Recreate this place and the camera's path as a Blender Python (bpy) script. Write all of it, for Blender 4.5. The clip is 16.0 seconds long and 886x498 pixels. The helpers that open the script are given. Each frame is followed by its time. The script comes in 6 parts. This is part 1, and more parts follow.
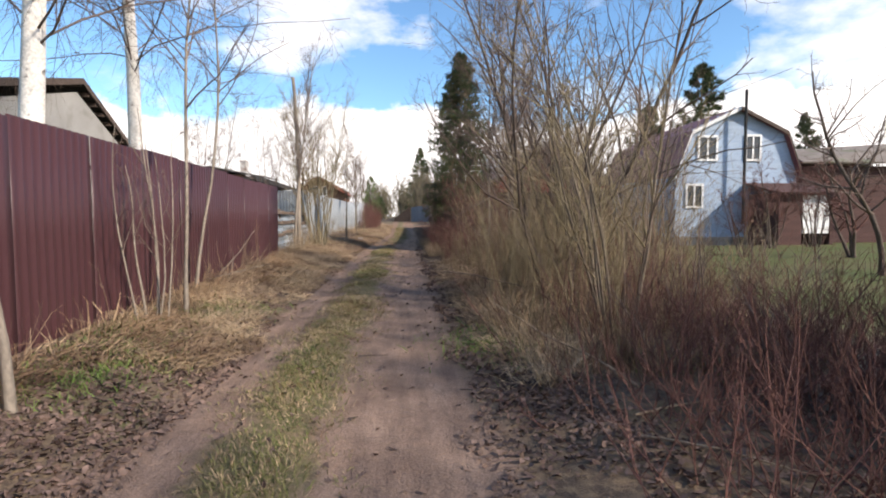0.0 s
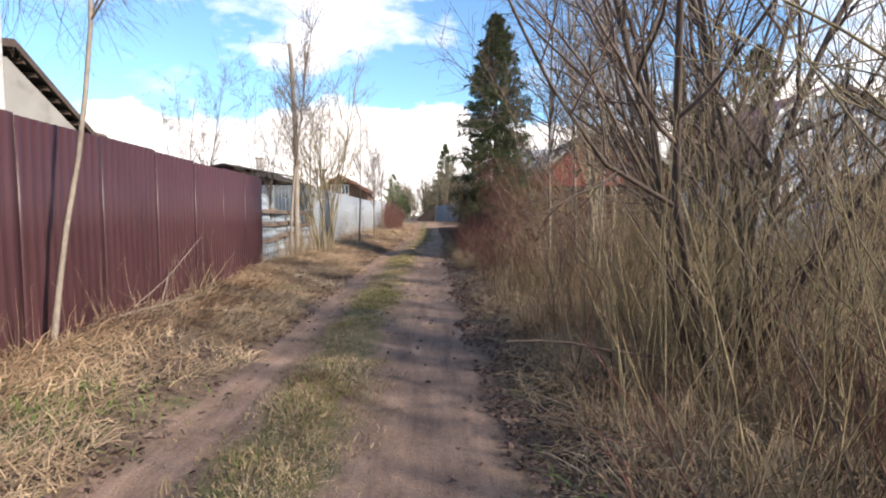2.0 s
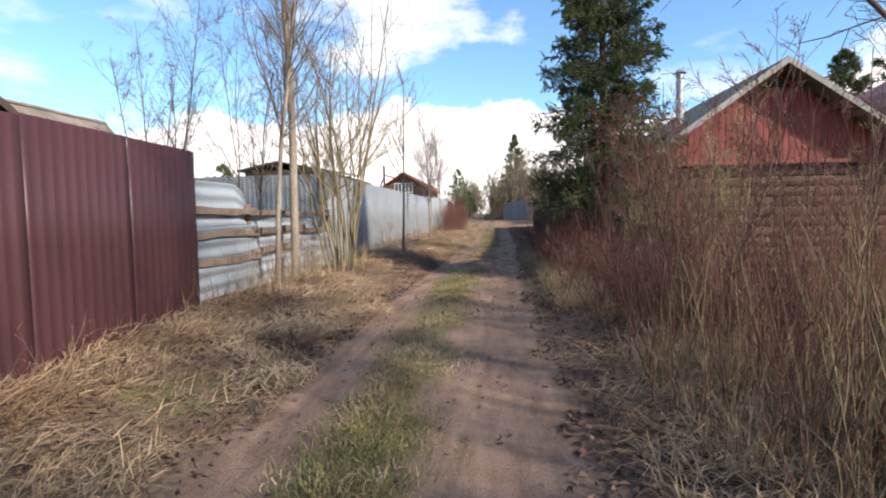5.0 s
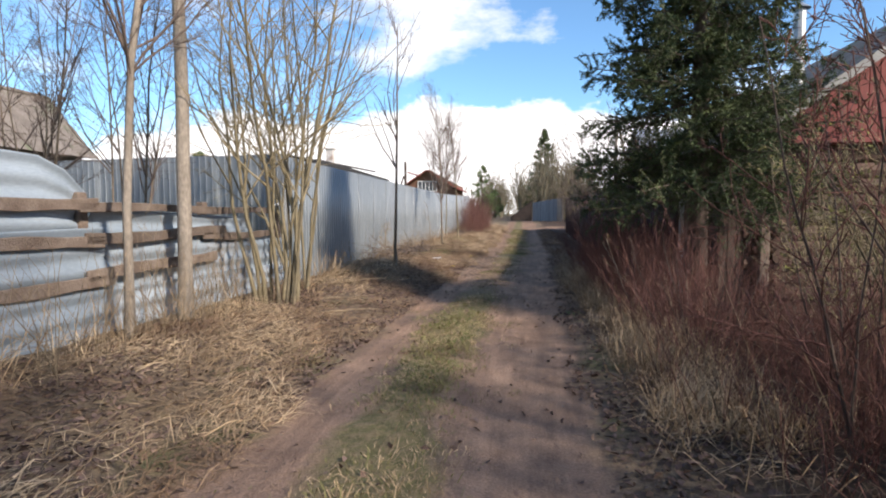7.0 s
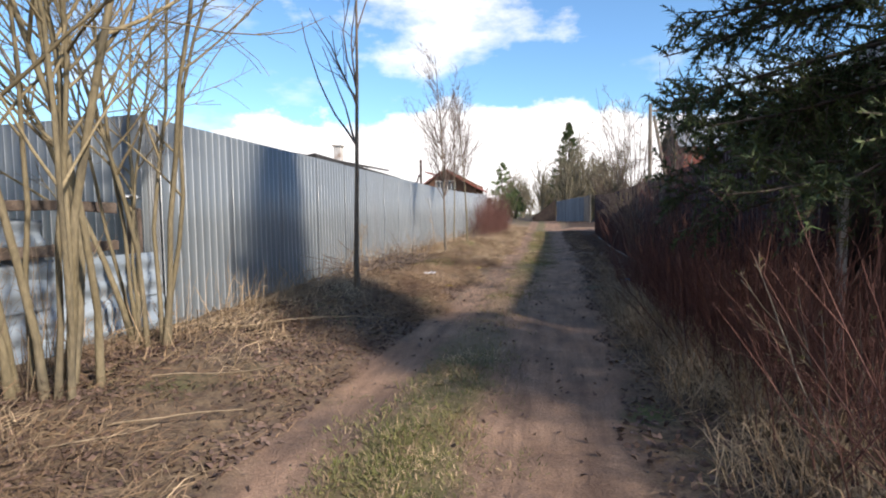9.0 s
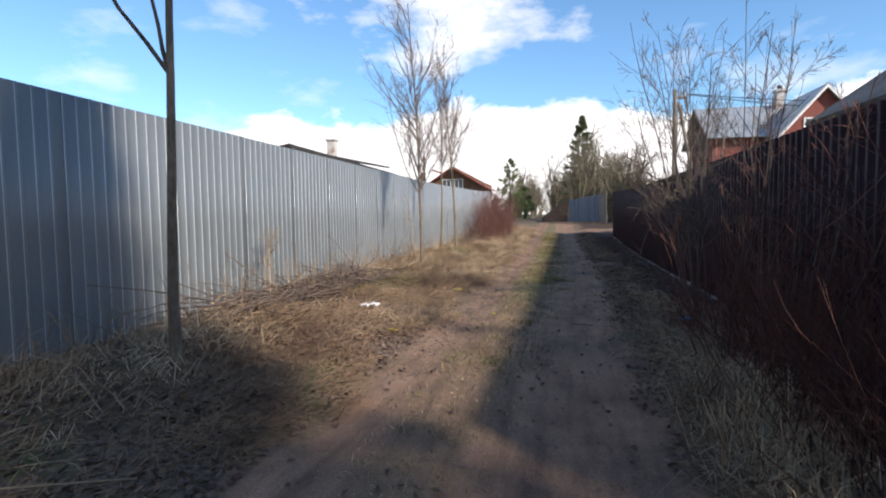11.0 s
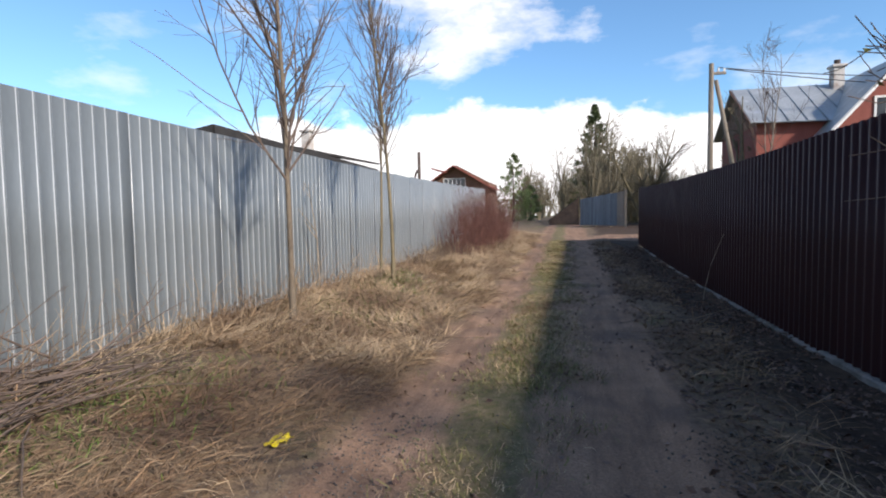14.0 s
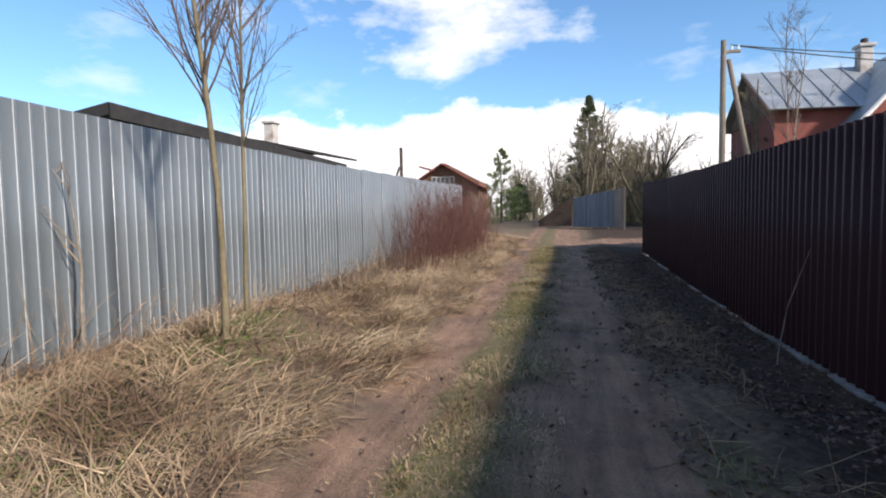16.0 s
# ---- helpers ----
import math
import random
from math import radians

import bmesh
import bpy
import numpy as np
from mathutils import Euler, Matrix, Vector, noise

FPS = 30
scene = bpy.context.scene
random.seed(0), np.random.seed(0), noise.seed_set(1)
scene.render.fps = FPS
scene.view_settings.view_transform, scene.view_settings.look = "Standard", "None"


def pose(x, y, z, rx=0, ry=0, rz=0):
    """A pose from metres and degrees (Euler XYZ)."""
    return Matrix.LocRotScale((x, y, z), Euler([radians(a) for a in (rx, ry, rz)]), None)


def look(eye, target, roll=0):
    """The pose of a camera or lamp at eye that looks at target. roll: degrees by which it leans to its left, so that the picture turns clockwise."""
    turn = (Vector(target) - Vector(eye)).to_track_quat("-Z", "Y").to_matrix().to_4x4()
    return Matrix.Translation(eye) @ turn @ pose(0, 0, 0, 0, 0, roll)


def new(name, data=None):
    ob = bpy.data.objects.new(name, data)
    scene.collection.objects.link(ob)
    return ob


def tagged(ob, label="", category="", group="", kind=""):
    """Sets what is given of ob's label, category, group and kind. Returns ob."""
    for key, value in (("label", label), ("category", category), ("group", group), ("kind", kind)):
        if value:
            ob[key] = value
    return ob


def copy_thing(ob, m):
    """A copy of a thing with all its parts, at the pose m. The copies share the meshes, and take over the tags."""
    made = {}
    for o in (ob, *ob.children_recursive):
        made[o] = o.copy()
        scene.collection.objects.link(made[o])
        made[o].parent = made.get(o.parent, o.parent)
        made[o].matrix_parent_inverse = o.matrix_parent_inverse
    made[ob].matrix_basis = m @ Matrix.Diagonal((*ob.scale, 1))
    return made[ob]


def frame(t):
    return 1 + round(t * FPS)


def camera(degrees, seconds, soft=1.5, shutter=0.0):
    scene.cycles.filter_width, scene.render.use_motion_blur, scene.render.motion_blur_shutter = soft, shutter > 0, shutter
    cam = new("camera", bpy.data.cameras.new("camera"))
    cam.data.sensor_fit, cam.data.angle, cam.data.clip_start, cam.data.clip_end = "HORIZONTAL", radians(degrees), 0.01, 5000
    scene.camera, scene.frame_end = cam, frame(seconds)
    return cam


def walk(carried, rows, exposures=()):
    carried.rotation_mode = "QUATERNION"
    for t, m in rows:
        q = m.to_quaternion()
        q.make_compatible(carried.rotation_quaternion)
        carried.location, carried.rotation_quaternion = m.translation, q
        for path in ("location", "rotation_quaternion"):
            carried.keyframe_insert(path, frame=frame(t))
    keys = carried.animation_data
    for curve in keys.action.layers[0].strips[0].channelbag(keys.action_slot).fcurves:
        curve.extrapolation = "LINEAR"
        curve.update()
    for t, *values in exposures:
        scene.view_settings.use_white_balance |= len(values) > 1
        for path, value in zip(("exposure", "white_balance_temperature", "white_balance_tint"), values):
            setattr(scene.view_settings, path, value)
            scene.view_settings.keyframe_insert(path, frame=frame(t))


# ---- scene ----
cam = camera(79.0, 16.0, soft=2.0)
# seconds, east, north, up, yaw, pitch, roll
ROWS = [
    (0, 0.000, 0.000, 1.213, -4.12, -3.51, -0.17),
    (0.5, 0.014, 0.879, 1.202, -3.95, -3.43, 0.10),
    (1, 0.029, 1.767, 1.199, -3.52, -3.49, 0.15),
    (1.5, 0.026, 2.639, 1.206, -2.50, -3.52, -0.10),
    (2, 0.044, 3.541, 1.223, -1.52, -3.59, -0.25),
    (2.5, 0.031, 4.372, 1.223, -0.05, -3.64, -0.61),
    (3, 0.023, 5.253, 1.237, 1.35, -3.70, -0.35),
    (3.5, -0.013, 6.124, 1.244, 2.68, -3.70, -0.90),
    (4, -0.007, 7.024, 1.239, 3.50, -3.65, -0.54),
    (4.5, -0.007, 7.962, 1.237, 4.71, -3.68, -0.87),
    (7, 0.022, 12.716, 1.236, 8.55, -3.72, -0.38),
    (7.5, 0.005, 13.626, 1.247, 9.64, -3.74, -0.42),
    (8, -0.012, 14.491, 1.233, 9.97, -3.68, -0.43),
    (8.5, -0.021, 15.343, 1.215, 10.47, -3.67, -0.56),
    (9, -0.002, 16.196, 1.194, 10.94, -3.58, -0.85),
    (9.5, 0.034, 17.087, 1.177, 11.39, -3.58, -1.18),
    (12, 0.048, 21.604, 1.174, 12.46, -3.56, -0.51),
    (12.5, 0.056, 22.558, 1.182, 12.40, -3.59, -0.41),
    (13, 0.025, 23.451, 1.193, 12.54, -3.50, -0.79),
    (13.5, 0.035, 24.393, 1.207, 12.65, -3.49, -0.74),
    (14, 0.034, 25.291, 1.213, 13.10, -3.41, -0.85),
    (14.5, 0.082, 26.229, 1.226, 13.00, -3.39, -0.99),
    (15, 0.128, 27.131, 1.233, 13.09, -3.38, -1.00),
    (15.5, 0.154, 27.979, 1.240, 12.60, -3.41, -0.96),
    (16, 0.198, 28.870, 1.251, 12.56, -3.44, -0.92),
]


def stand(x, y, z, yaw, pitch, roll):
    a, b = radians(yaw), radians(pitch)
    ahead = Vector((-math.sin(a) * math.cos(b), math.cos(a) * math.cos(b), math.sin(b)))
    return look((x, y, z), Vector((x, y, z)) + ahead, roll)


walk(cam, [(t, stand(*row)) for t, *row in ROWS], [(0, 0.66, 7000, 15), (1.5, 0.86, 7000, 15), (2.5, 1.0, 7000, 15), (4.0, 0.88, 7000, 15), (4.7, 0.84, 7000, 15), (7.0, 0.66, 6800, 14), (9.5, 0.62, 6800, 14), (12.0, 0.47, 6700, 14), (16.0, 0.47, 6700, 14)])

# ---- sky and sun ----
SUN_FROM = Vector((1.0, -0.64, 0.73)).normalized()
world = bpy.data.worlds.new("sky")
scene.world = world
world.use_nodes = True
wn, wl = world.node_tree.nodes, world.node_tree.links


def wnode(kind, **values):
    n = wn.new(kind)
    for key, value in values.items():
        n.inputs[key].default_value = value
    return n


def wmath(op, a, b, clamp=False):
    n = wn.new("ShaderNodeMath")
    n.operation, n.use_clamp = op, clamp
    for slot, v in ((0, a), (1, b)):
        if isinstance(v, (int, float)):
            n.inputs[slot].default_value = v
        else:
            wl.new(v, n.inputs[slot])
    return n.outputs[0]


sky = wn.new("ShaderNodeTexSky")
sky.sky_type, sky.sun_disc = "NISHITA", False
sky.sun_elevation = math.asin(SUN_FROM.z)
sky.sun_rotation = math.atan2(SUN_FROM.x, SUN_FROM.y)
sky.air_density, sky.dust_density, sky.ozone_density = 1.0, 0.2, 3.0
direction = wn.new("ShaderNodeTexCoord").outputs["Generated"]
split = wn.new("ShaderNodeSeparateXYZ")
wl.new(direction, split.inputs[0])
up_z = split.outputs["Z"]


def sky_noise(scale, detail, rough, stretch, shift):
    m = wn.new("ShaderNodeMapping")
    m.inputs["Scale"].default_value = stretch
    m.inputs["Location"].default_value = shift
    wl.new(direction, m.inputs["Vector"])
    n = wnode("ShaderNodeTexNoise", Scale=scale, Detail=detail, Roughness=rough)
    wl.new(m.outputs[0], n.inputs["Vector"])
    return n.outputs["Fac"]


# a bank of cumulus along the horizon, and torn fair-weather clouds above it
def puff(cx, rx, cz, rz, billow):
    """A heap of cloud round one place in the sky, with a ragged rim."""
    dx = wmath("POWER", wmath("ABSOLUTE", wmath("DIVIDE", wmath("SUBTRACT", split.outputs["X"], cx), rx), 0), 2.0)
    dz = wmath("POWER", wmath("ABSOLUTE", wmath("DIVIDE", wmath("SUBTRACT", up_z, cz), rz), 0), 2.0)
    return wmath("ADD", wmath("SUBTRACT", wmath("SUBTRACT", 1.0, dx), dz), wmath("MULTIPLY", wmath("SUBTRACT", billow, 0.5), 4.0))


lumps = sky_noise(5.0, 8, 0.58, (1, 1, 1.6), (3.1, 0.4, 0.2))
wisps = sky_noise(4.2, 9, 0.60, (1, 1, 2.2), (1.3, 0.2, 2.35))
lower = wmath("MULTIPLY", wmath("SUBTRACT", -0.42, split.outputs["X"]), 0.35, True)
bank_top = wmath("SUBTRACT", wmath("ADD", 0.200, wmath("MULTIPLY", wmath("SUBTRACT", lumps, 0.5), 0.26)), lower)
bank = wmath("MULTIPLY", wmath("SUBTRACT", bank_top, up_z), 45.0, True)
high = sky_noise(3.2, 8, 0.56, (1, 1, 2.6), (0.93, 1.72, 0.35))
torn = wmath("MULTIPLY", wmath("SUBTRACT", high, 0.56), 6.0, True)
heap = wmath("MULTIPLY", puff(-0.18, 0.30, 0.44, 0.20, wisps), 1.3, True)
heap_east = wmath("MULTIPLY", puff(0.78, 0.26, 0.22, 0.34, wisps), 1.0, True)
cover = wmath("MAXIMUM", wmath("MAXIMUM", bank, wmath("MULTIPLY", torn, 0.55)), wmath("MULTIPLY", wmath("MAXIMUM", heap, heap_east), 0.92))
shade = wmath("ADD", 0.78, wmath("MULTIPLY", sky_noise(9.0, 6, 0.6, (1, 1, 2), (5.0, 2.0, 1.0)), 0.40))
tint = wn.new("ShaderNodeMix")
tint.data_type, tint.blend_type = "RGBA", "MULTIPLY"
tint.inputs["Factor"].default_value = 1.0
wl.new(sky.outputs[0], tint.inputs["A"])
tint.inputs["B"].default_value = (0.80, 1.06, 1.18, 1)
blue = wn.new("ShaderNodeBackground")
wl.new(tint.outputs["Result"], blue.inputs["Color"])
blue.inputs["Strength"].default_value = 0.13
white = wn.new("ShaderNodeBackground")
white.inputs["Color"].default_value = (0.97, 0.98, 1.0, 1)
wl.new(shade, white.inputs["Strength"])
both = wn.new("ShaderNodeMixShader")
wl.new(cover, both.inputs[0])
wl.new(blue.outputs[0], both.inputs[1])
wl.new(white.outputs[0], both.inputs[2])
wl.new(both.outputs[0], wn["World Output"].inputs["Surface"])

sun_data = bpy.data.lights.new("sun", "SUN")
sun_data.energy, sun_data.angle, sun_data.color = 4.3, radians(3.2), (1.0, 0.94, 0.85)
sun = new("sun", sun_data)
sun.matrix_world = look(SUN_FROM * 50, (0, 0, 0))

# ---- materials ----
def surf(name, c1, c2, rough=0.85, metal=0.0, scale=3.0, fine=60.0, bump=0.25, stretch=(1, 1, 1), island=0.0, each=0.0, dirt=None, dirt_scale=1.5, dirt_at=0.55, spec=0.4, grainy=0.55):
    """A rough natural surface: two colours mixed by a coarse noise, grain and relief by a fine one, and stains of a third colour."""
    m = bpy.data.materials.new(name)
    m.use_nodes = True
    nodes, links = m.node_tree.nodes, m.node_tree.links
    bsdf = nodes["Principled BSDF"]

    def link(a, b):
        links.new(a, b)

    def mix(kind, factor, a, b):
        n = nodes.new("ShaderNodeMix")
        n.data_type, n.blend_type = "RGBA", kind
        for key, v in (("Factor", factor), ("A", a), ("B", b)):
            if isinstance(v, (int, float)):
                n.inputs[key].default_value = v
            elif isinstance(v, tuple):
                n.inputs[key].default_value = (*v, 1)
            else:
                link(v, n.inputs[key])
        return n.outputs["Result"]

    def noise_at(s, detail):
        n = nodes.new("ShaderNodeTexNoise")
        n.inputs["Scale"].default_value, n.inputs["Detail"].default_value = s, detail
        link(vector, n.inputs["Vector"])
        return n.outputs["Fac"]

    def ramp(value, lo, hi):
        n = nodes.new("ShaderNodeMapRange")
        n.inputs["From Min"].default_value, n.inputs["From Max"].default_value = lo, hi
        link(value, n.inputs["Value"])
        return n.outputs["Result"]

    mapping = nodes.new("ShaderNodeMapping")
    mapping.inputs["Scale"].default_value = stretch
    link(nodes.new("ShaderNodeTexCoord").outputs["Object"], mapping.inputs["Vector"])
    vector = mapping.outputs[0]
    if each:
        info = nodes.new("ShaderNodeObjectInfo")
        add = nodes.new("ShaderNodeVectorMath")
        add.operation = "MULTIPLY_ADD"
        add.inputs[1].default_value = (91, 57, 33)
        link(info.outputs["Random"], add.inputs[0])
        link(vector, add.inputs[2])
        vector = add.outputs[0]
    grain = noise_at(fine, 5)
    colour = mix("MIX", ramp(noise_at(scale, 5), 0.32, 0.68), c1, c2)
    if dirt:
        colour = mix("MIX", ramp(noise_at(dirt_scale, 7), dirt_at, dirt_at + 0.14), colour, dirt)
    colour = mix("MULTIPLY", grainy, colour, mix("MIX", ramp(grain, 0.25, 0.75), (0.45, 0.45, 0.45), (1.5, 1.5, 1.5)))
    hsv = None
    if island or each:
        hsv = nodes.new("ShaderNodeHueSaturation")
        value = ramp(nodes.new("ShaderNodeNewGeometry").outputs["Random Per Island"] if island else info.outputs["Random"], 0, 1)
        n = nodes.new("ShaderNodeMapRange")
        spread = island or each
        n.inputs["To Min"].default_value, n.inputs["To Max"].default_value = 1 - spread, 1 + spread
        link(value, n.inputs["Value"])
        link(n.outputs["Result"], hsv.inputs["Value"])
        link(colour, hsv.inputs["Color"])
        colour = hsv.outputs["Color"]
    link(colour, bsdf.inputs["Base Color"])
    bsdf.inputs["Roughness"].default_value, bsdf.inputs["Metallic"].default_value = rough, metal
    bsdf.inputs["Specular IOR Level"].default_value = spec
    if bump:
        b = nodes.new("ShaderNodeBump")
        b.inputs["Strength"].default_value, b.inputs["Distance"].default_value = bump, 0.02
        link(grain, b.inputs["Height"])
        link(b.outputs[0], bsdf.inputs["Normal"])
    return m


MAROON = surf("maroon_painted_steel", (0.053, 0.021, 0.024), (0.066, 0.027, 0.030), 0.45, 0, 0.9, 90, 0.02, (1, 1, 0.3), each=0.05, dirt=(0.045, 0.020, 0.022), dirt_at=0.58, grainy=0.12)
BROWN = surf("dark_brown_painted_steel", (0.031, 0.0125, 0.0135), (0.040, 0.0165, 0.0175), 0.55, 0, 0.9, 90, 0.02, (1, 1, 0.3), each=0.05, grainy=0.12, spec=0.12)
ZINC = surf("galvanised_steel", (0.158, 0.181, 0.193), (0.192, 0.217, 0.230), 0.45, 0.2, 0.8, 45, 0.015, (1, 1, 0.35), each=0.03, dirt=(0.145, 0.154, 0.162), dirt_scale=0.8, dirt_at=0.58, grainy=0.10)
# sun glint on the rib slopes, painted in as a lighter zinc
ZINC_GLINT = surf("zinc_edge_painted_glint", (0.39, 0.41, 0.42), (0.49, 0.51, 0.52), 0.4, 0.2, 2.0, 45, 0.01, (1, 1, 0.2), grainy=0.15)
OLD_ZINC = surf("weathered_zinc_sheet", (0.25, 0.30, 0.345), (0.37, 0.42, 0.46), 0.58, 0.15, 1.2, 40, 0.04, (0.5, 0.5, 1.5), each=0.15, dirt=(0.17, 0.155, 0.14), dirt_scale=2.2, dirt_at=0.62, grainy=0.2)
PLANK = surf("grey_weathered_plank", (0.115, 0.082, 0.062), (0.195, 0.150, 0.118), 0.9, 0, 5, 70, 0.5, (1, 0.12, 1), each=0.2)
LOG = surf("weathered_log", (0.070, 0.042, 0.030), (0.125, 0.078, 0.056), 0.9, 0, 4, 60, 0.5, (0.15, 1, 1), each=0.25)
POLE_WOOD = surf("grey_pole_wood", (0.20, 0.165, 0.13), (0.29, 0.245, 0.20), 0.9, 0, 4, 60, 0.4, (1, 1, 0.1))
CONCRETE = surf("old_concrete", (0.17, 0.16, 0.15), (0.27, 0.255, 0.235), 0.95, 0, 4, 50, 0.5, each=0.2, dirt=(0.08, 0.075, 0.06), dirt_at=0.5)
BLUE_WALL = surf("pale_blue_painted_boards", (0.29, 0.38, 0.50), (0.36, 0.45, 0.56), 0.75, 0, 1.5, 40, 0.1, (1, 1, 3), each=0.05)
RED_WALL = surf("red_painted_boards", (0.16, 0.034, 0.028), (0.21, 0.046, 0.038), 0.7, 0, 2, 40, 0.15, (4, 1, 0.4), each=0.10)
DULL_RED = surf("dull_red_brown_boards", (0.20, 0.055, 0.042), (0.26, 0.08, 0.06), 0.8, 0, 1, 30, 0.15, (2, 2, 0.5))
DARK_RED = surf("dark_red_roof_steel", (0.16, 0.05, 0.05), (0.21, 0.07, 0.065), 0.55, 0, 1.5, 40, 0.1)
SHED_BOARDS = surf("dark_red_brown_shed_boards", (0.060, 0.028, 0.024), (0.085, 0.040, 0.034), 0.85, 0, 2, 30, 0.2, (0.3, 1, 3))
GREY_BOARDS = surf("grey_blue_old_boards", (0.14, 0.165, 0.185), (0.20, 0.225, 0.245), 0.8, 0, 2, 30, 0.2, (3, 1, 0.3), each=0.15)
SLATE = surf("weathered_slate_sheet", (0.15, 0.125, 0.105), (0.23, 0.195, 0.165), 0.9, 0, 2, 40, 0.3, dirt=(0.12, 0.13, 0.075), dirt_at=0.56)
TIN_ROOF = surf("grey_tin_roof", (0.30, 0.32, 0.33), (0.40, 0.42, 0.43), 0.45, 0.4, 1.2, 30, 0.05, dirt=(0.50, 0.51, 0.52), dirt_at=0.58)
BLACK_ROOF = surf("black_roofing_felt", (0.022, 0.021, 0.021), (0.04, 0.037, 0.036), 0.85, 0, 3, 60, 0.3)
PLASTER = surf("grey_plaster", (0.24, 0.232, 0.218), (0.31, 0.30, 0.28), 0.95, 0, 1.2, 40, 0.2, dirt=(0.20, 0.19, 0.175), dirt_at=0.56, grainy=0.25)
DARK_WOOD = surf("dark_stained_wood", (0.055, 0.038, 0.030), (0.085, 0.06, 0.047), 0.85, 0, 4, 50, 0.3, (1, 0.2, 1))
BROWN_WOOD = surf("brown_stained_boards", (0.13, 0.065, 0.042), (0.19, 0.10, 0.065), 0.8, 0, 3, 50, 0.2, (1, 1, 0.3))
WHITE_PAINT = surf("white_paint", (0.72, 0.72, 0.70), (0.80, 0.80, 0.78), 0.6, 0, 3, 60, 0.05)
BRICK_WHITE = surf("whitewashed_brick", (0.46, 0.43, 0.40), (0.58, 0.55, 0.51), 0.95, 0, 6, 40, 0.5, dirt=(0.30, 0.22, 0.18), dirt_at=0.55)
GREY_METAL = surf("dull_grey_metal", (0.32, 0.33, 0.34), (0.42, 0.43, 0.44), 0.45, 0.6, 3, 40, 0.05)
WIRE = surf("black_cable", (0.02, 0.02, 0.02), (0.03, 0.03, 0.03), 0.6, 0, 5, 50, 0.0)
BARK = surf("grey_brown_bark", (0.125, 0.098, 0.072), (0.205, 0.165, 0.12), 0.95, 0, 5, 50, 0.5, (1, 1, 0.35), island=0.12)
OLIVE_BARK = surf("olive_willow_bark", (0.145, 0.118, 0.068), (0.225, 0.185, 0.115), 0.9, 0, 5, 50, 0.4, (1, 1, 0.35), island=0.18, dirt=(0.10, 0.085, 0.06), dirt_scale=4, dirt_at=0.55)
DARK_BARK = surf("dark_brown_bark", (0.075, 0.055, 0.045), (0.125, 0.095, 0.075), 0.95, 0, 5, 50, 0.5, (1, 1, 0.35), island=0.15)
PALE_BARK = surf("pale_peeling_bark", (0.20, 0.165, 0.13), (0.30, 0.255, 0.205), 0.9, 0, 4, 40, 0.4, (1, 1, 0.5), dirt=(0.13, 0.10, 0.078), dirt_scale=3, dirt_at=0.56)
BIRCH = surf("white_birch_bark", (0.56, 0.53, 0.48), (0.68, 0.65, 0.60), 0.8, 0, 4, 30, 0.3, (1, 1, 1), dirt=(0.06, 0.05, 0.045), dirt_scale=9, dirt_at=0.60)
TWIG = surf("dark_twigs", (0.10, 0.075, 0.062), (0.165, 0.12, 0.095), 0.9, 0, 6, 50, 0.0, island=0.25)
TWIG_OLIVE = surf("olive_twigs", (0.175, 0.138, 0.078), (0.28, 0.225, 0.132), 0.9, 0, 6, 50, 0.0, island=0.25)
TWIG_RED = surf("reddish_canes", (0.098, 0.040, 0.034), (0.160, 0.076, 0.058), 0.85, 0, 6, 50, 0.0, island=0.35)
TWIG_TAN = surf("tan_dry_stems", (0.21, 0.155, 0.098), (0.35, 0.265, 0.175), 0.9, 0, 6, 50, 0.0, island=0.30)
STRAW = surf("dry_straw", (0.31, 0.215, 0.125), (0.52, 0.385, 0.24), 0.9, 0, 1.2, 40, 0.0, island=0.35, dirt=(0.17, 0.105, 0.062), dirt_scale=1.3, dirt_at=0.47)
BROWN_STRAW = surf("rotting_brown_straw", (0.17, 0.098, 0.056), (0.34, 0.225, 0.130), 0.9, 0, 1.6, 40, 0.0, island=0.4, dirt=(0.095, 0.056, 0.036), dirt_scale=1.8, dirt_at=0.50)
GREEN = surf("short_green_grass", (0.115, 0.135, 0.038), (0.22, 0.19, 0.075), 0.9, 0, 1.5, 40, 0.0, island=0.35)
FRESH = surf("fresh_green_shoots", (0.09, 0.15, 0.03), (0.14, 0.20, 0.045), 0.85, 0, 1.5, 40, 0.0, island=0.3)
LITTER = surf("dead_leaf_litter", (0.095, 0.058, 0.048), (0.20, 0.135, 0.105), 0.95, 0, 2, 40, 0.0, island=0.45)
NEEDLE = surf("spruce_needles", (0.036, 0.060, 0.020), (0.080, 0.100, 0.030), 0.7, 0, 2, 40, 0.0, island=0.4)
PINE = surf("pine_needles", (0.10, 0.15, 0.05), (0.16, 0.20, 0.08), 0.75, 0, 2, 40, 0.0, island=0.3)
BUD = surf("young_yellow_green_leaves", (0.17, 0.17, 0.045), (0.25, 0.24, 0.07), 0.8, 0, 2, 40, 0.0, island=0.3)
PEBBLE = surf("grey_pebbles", (0.085, 0.072, 0.064), (0.16, 0.138, 0.122), 0.9, 0, 9, 60, 0.0, island=0.35)
FAR_WOOD = surf("far_bare_wood", (0.125, 0.108, 0.075), (0.205, 0.175, 0.115), 0.95, 0, 0.4, 5, 0.0, island=0.25)
PLASTIC_WHITE = surf("white_plastic_film", (0.75, 0.75, 0.76), (0.82, 0.82, 0.82), 0.45, 0, 9, 60, 0.1)
PLASTIC_YELLOW = surf("yellow_plastic_film", (0.75, 0.58, 0.02), (0.85, 0.68, 0.03), 0.45, 0, 9, 60, 0.1)
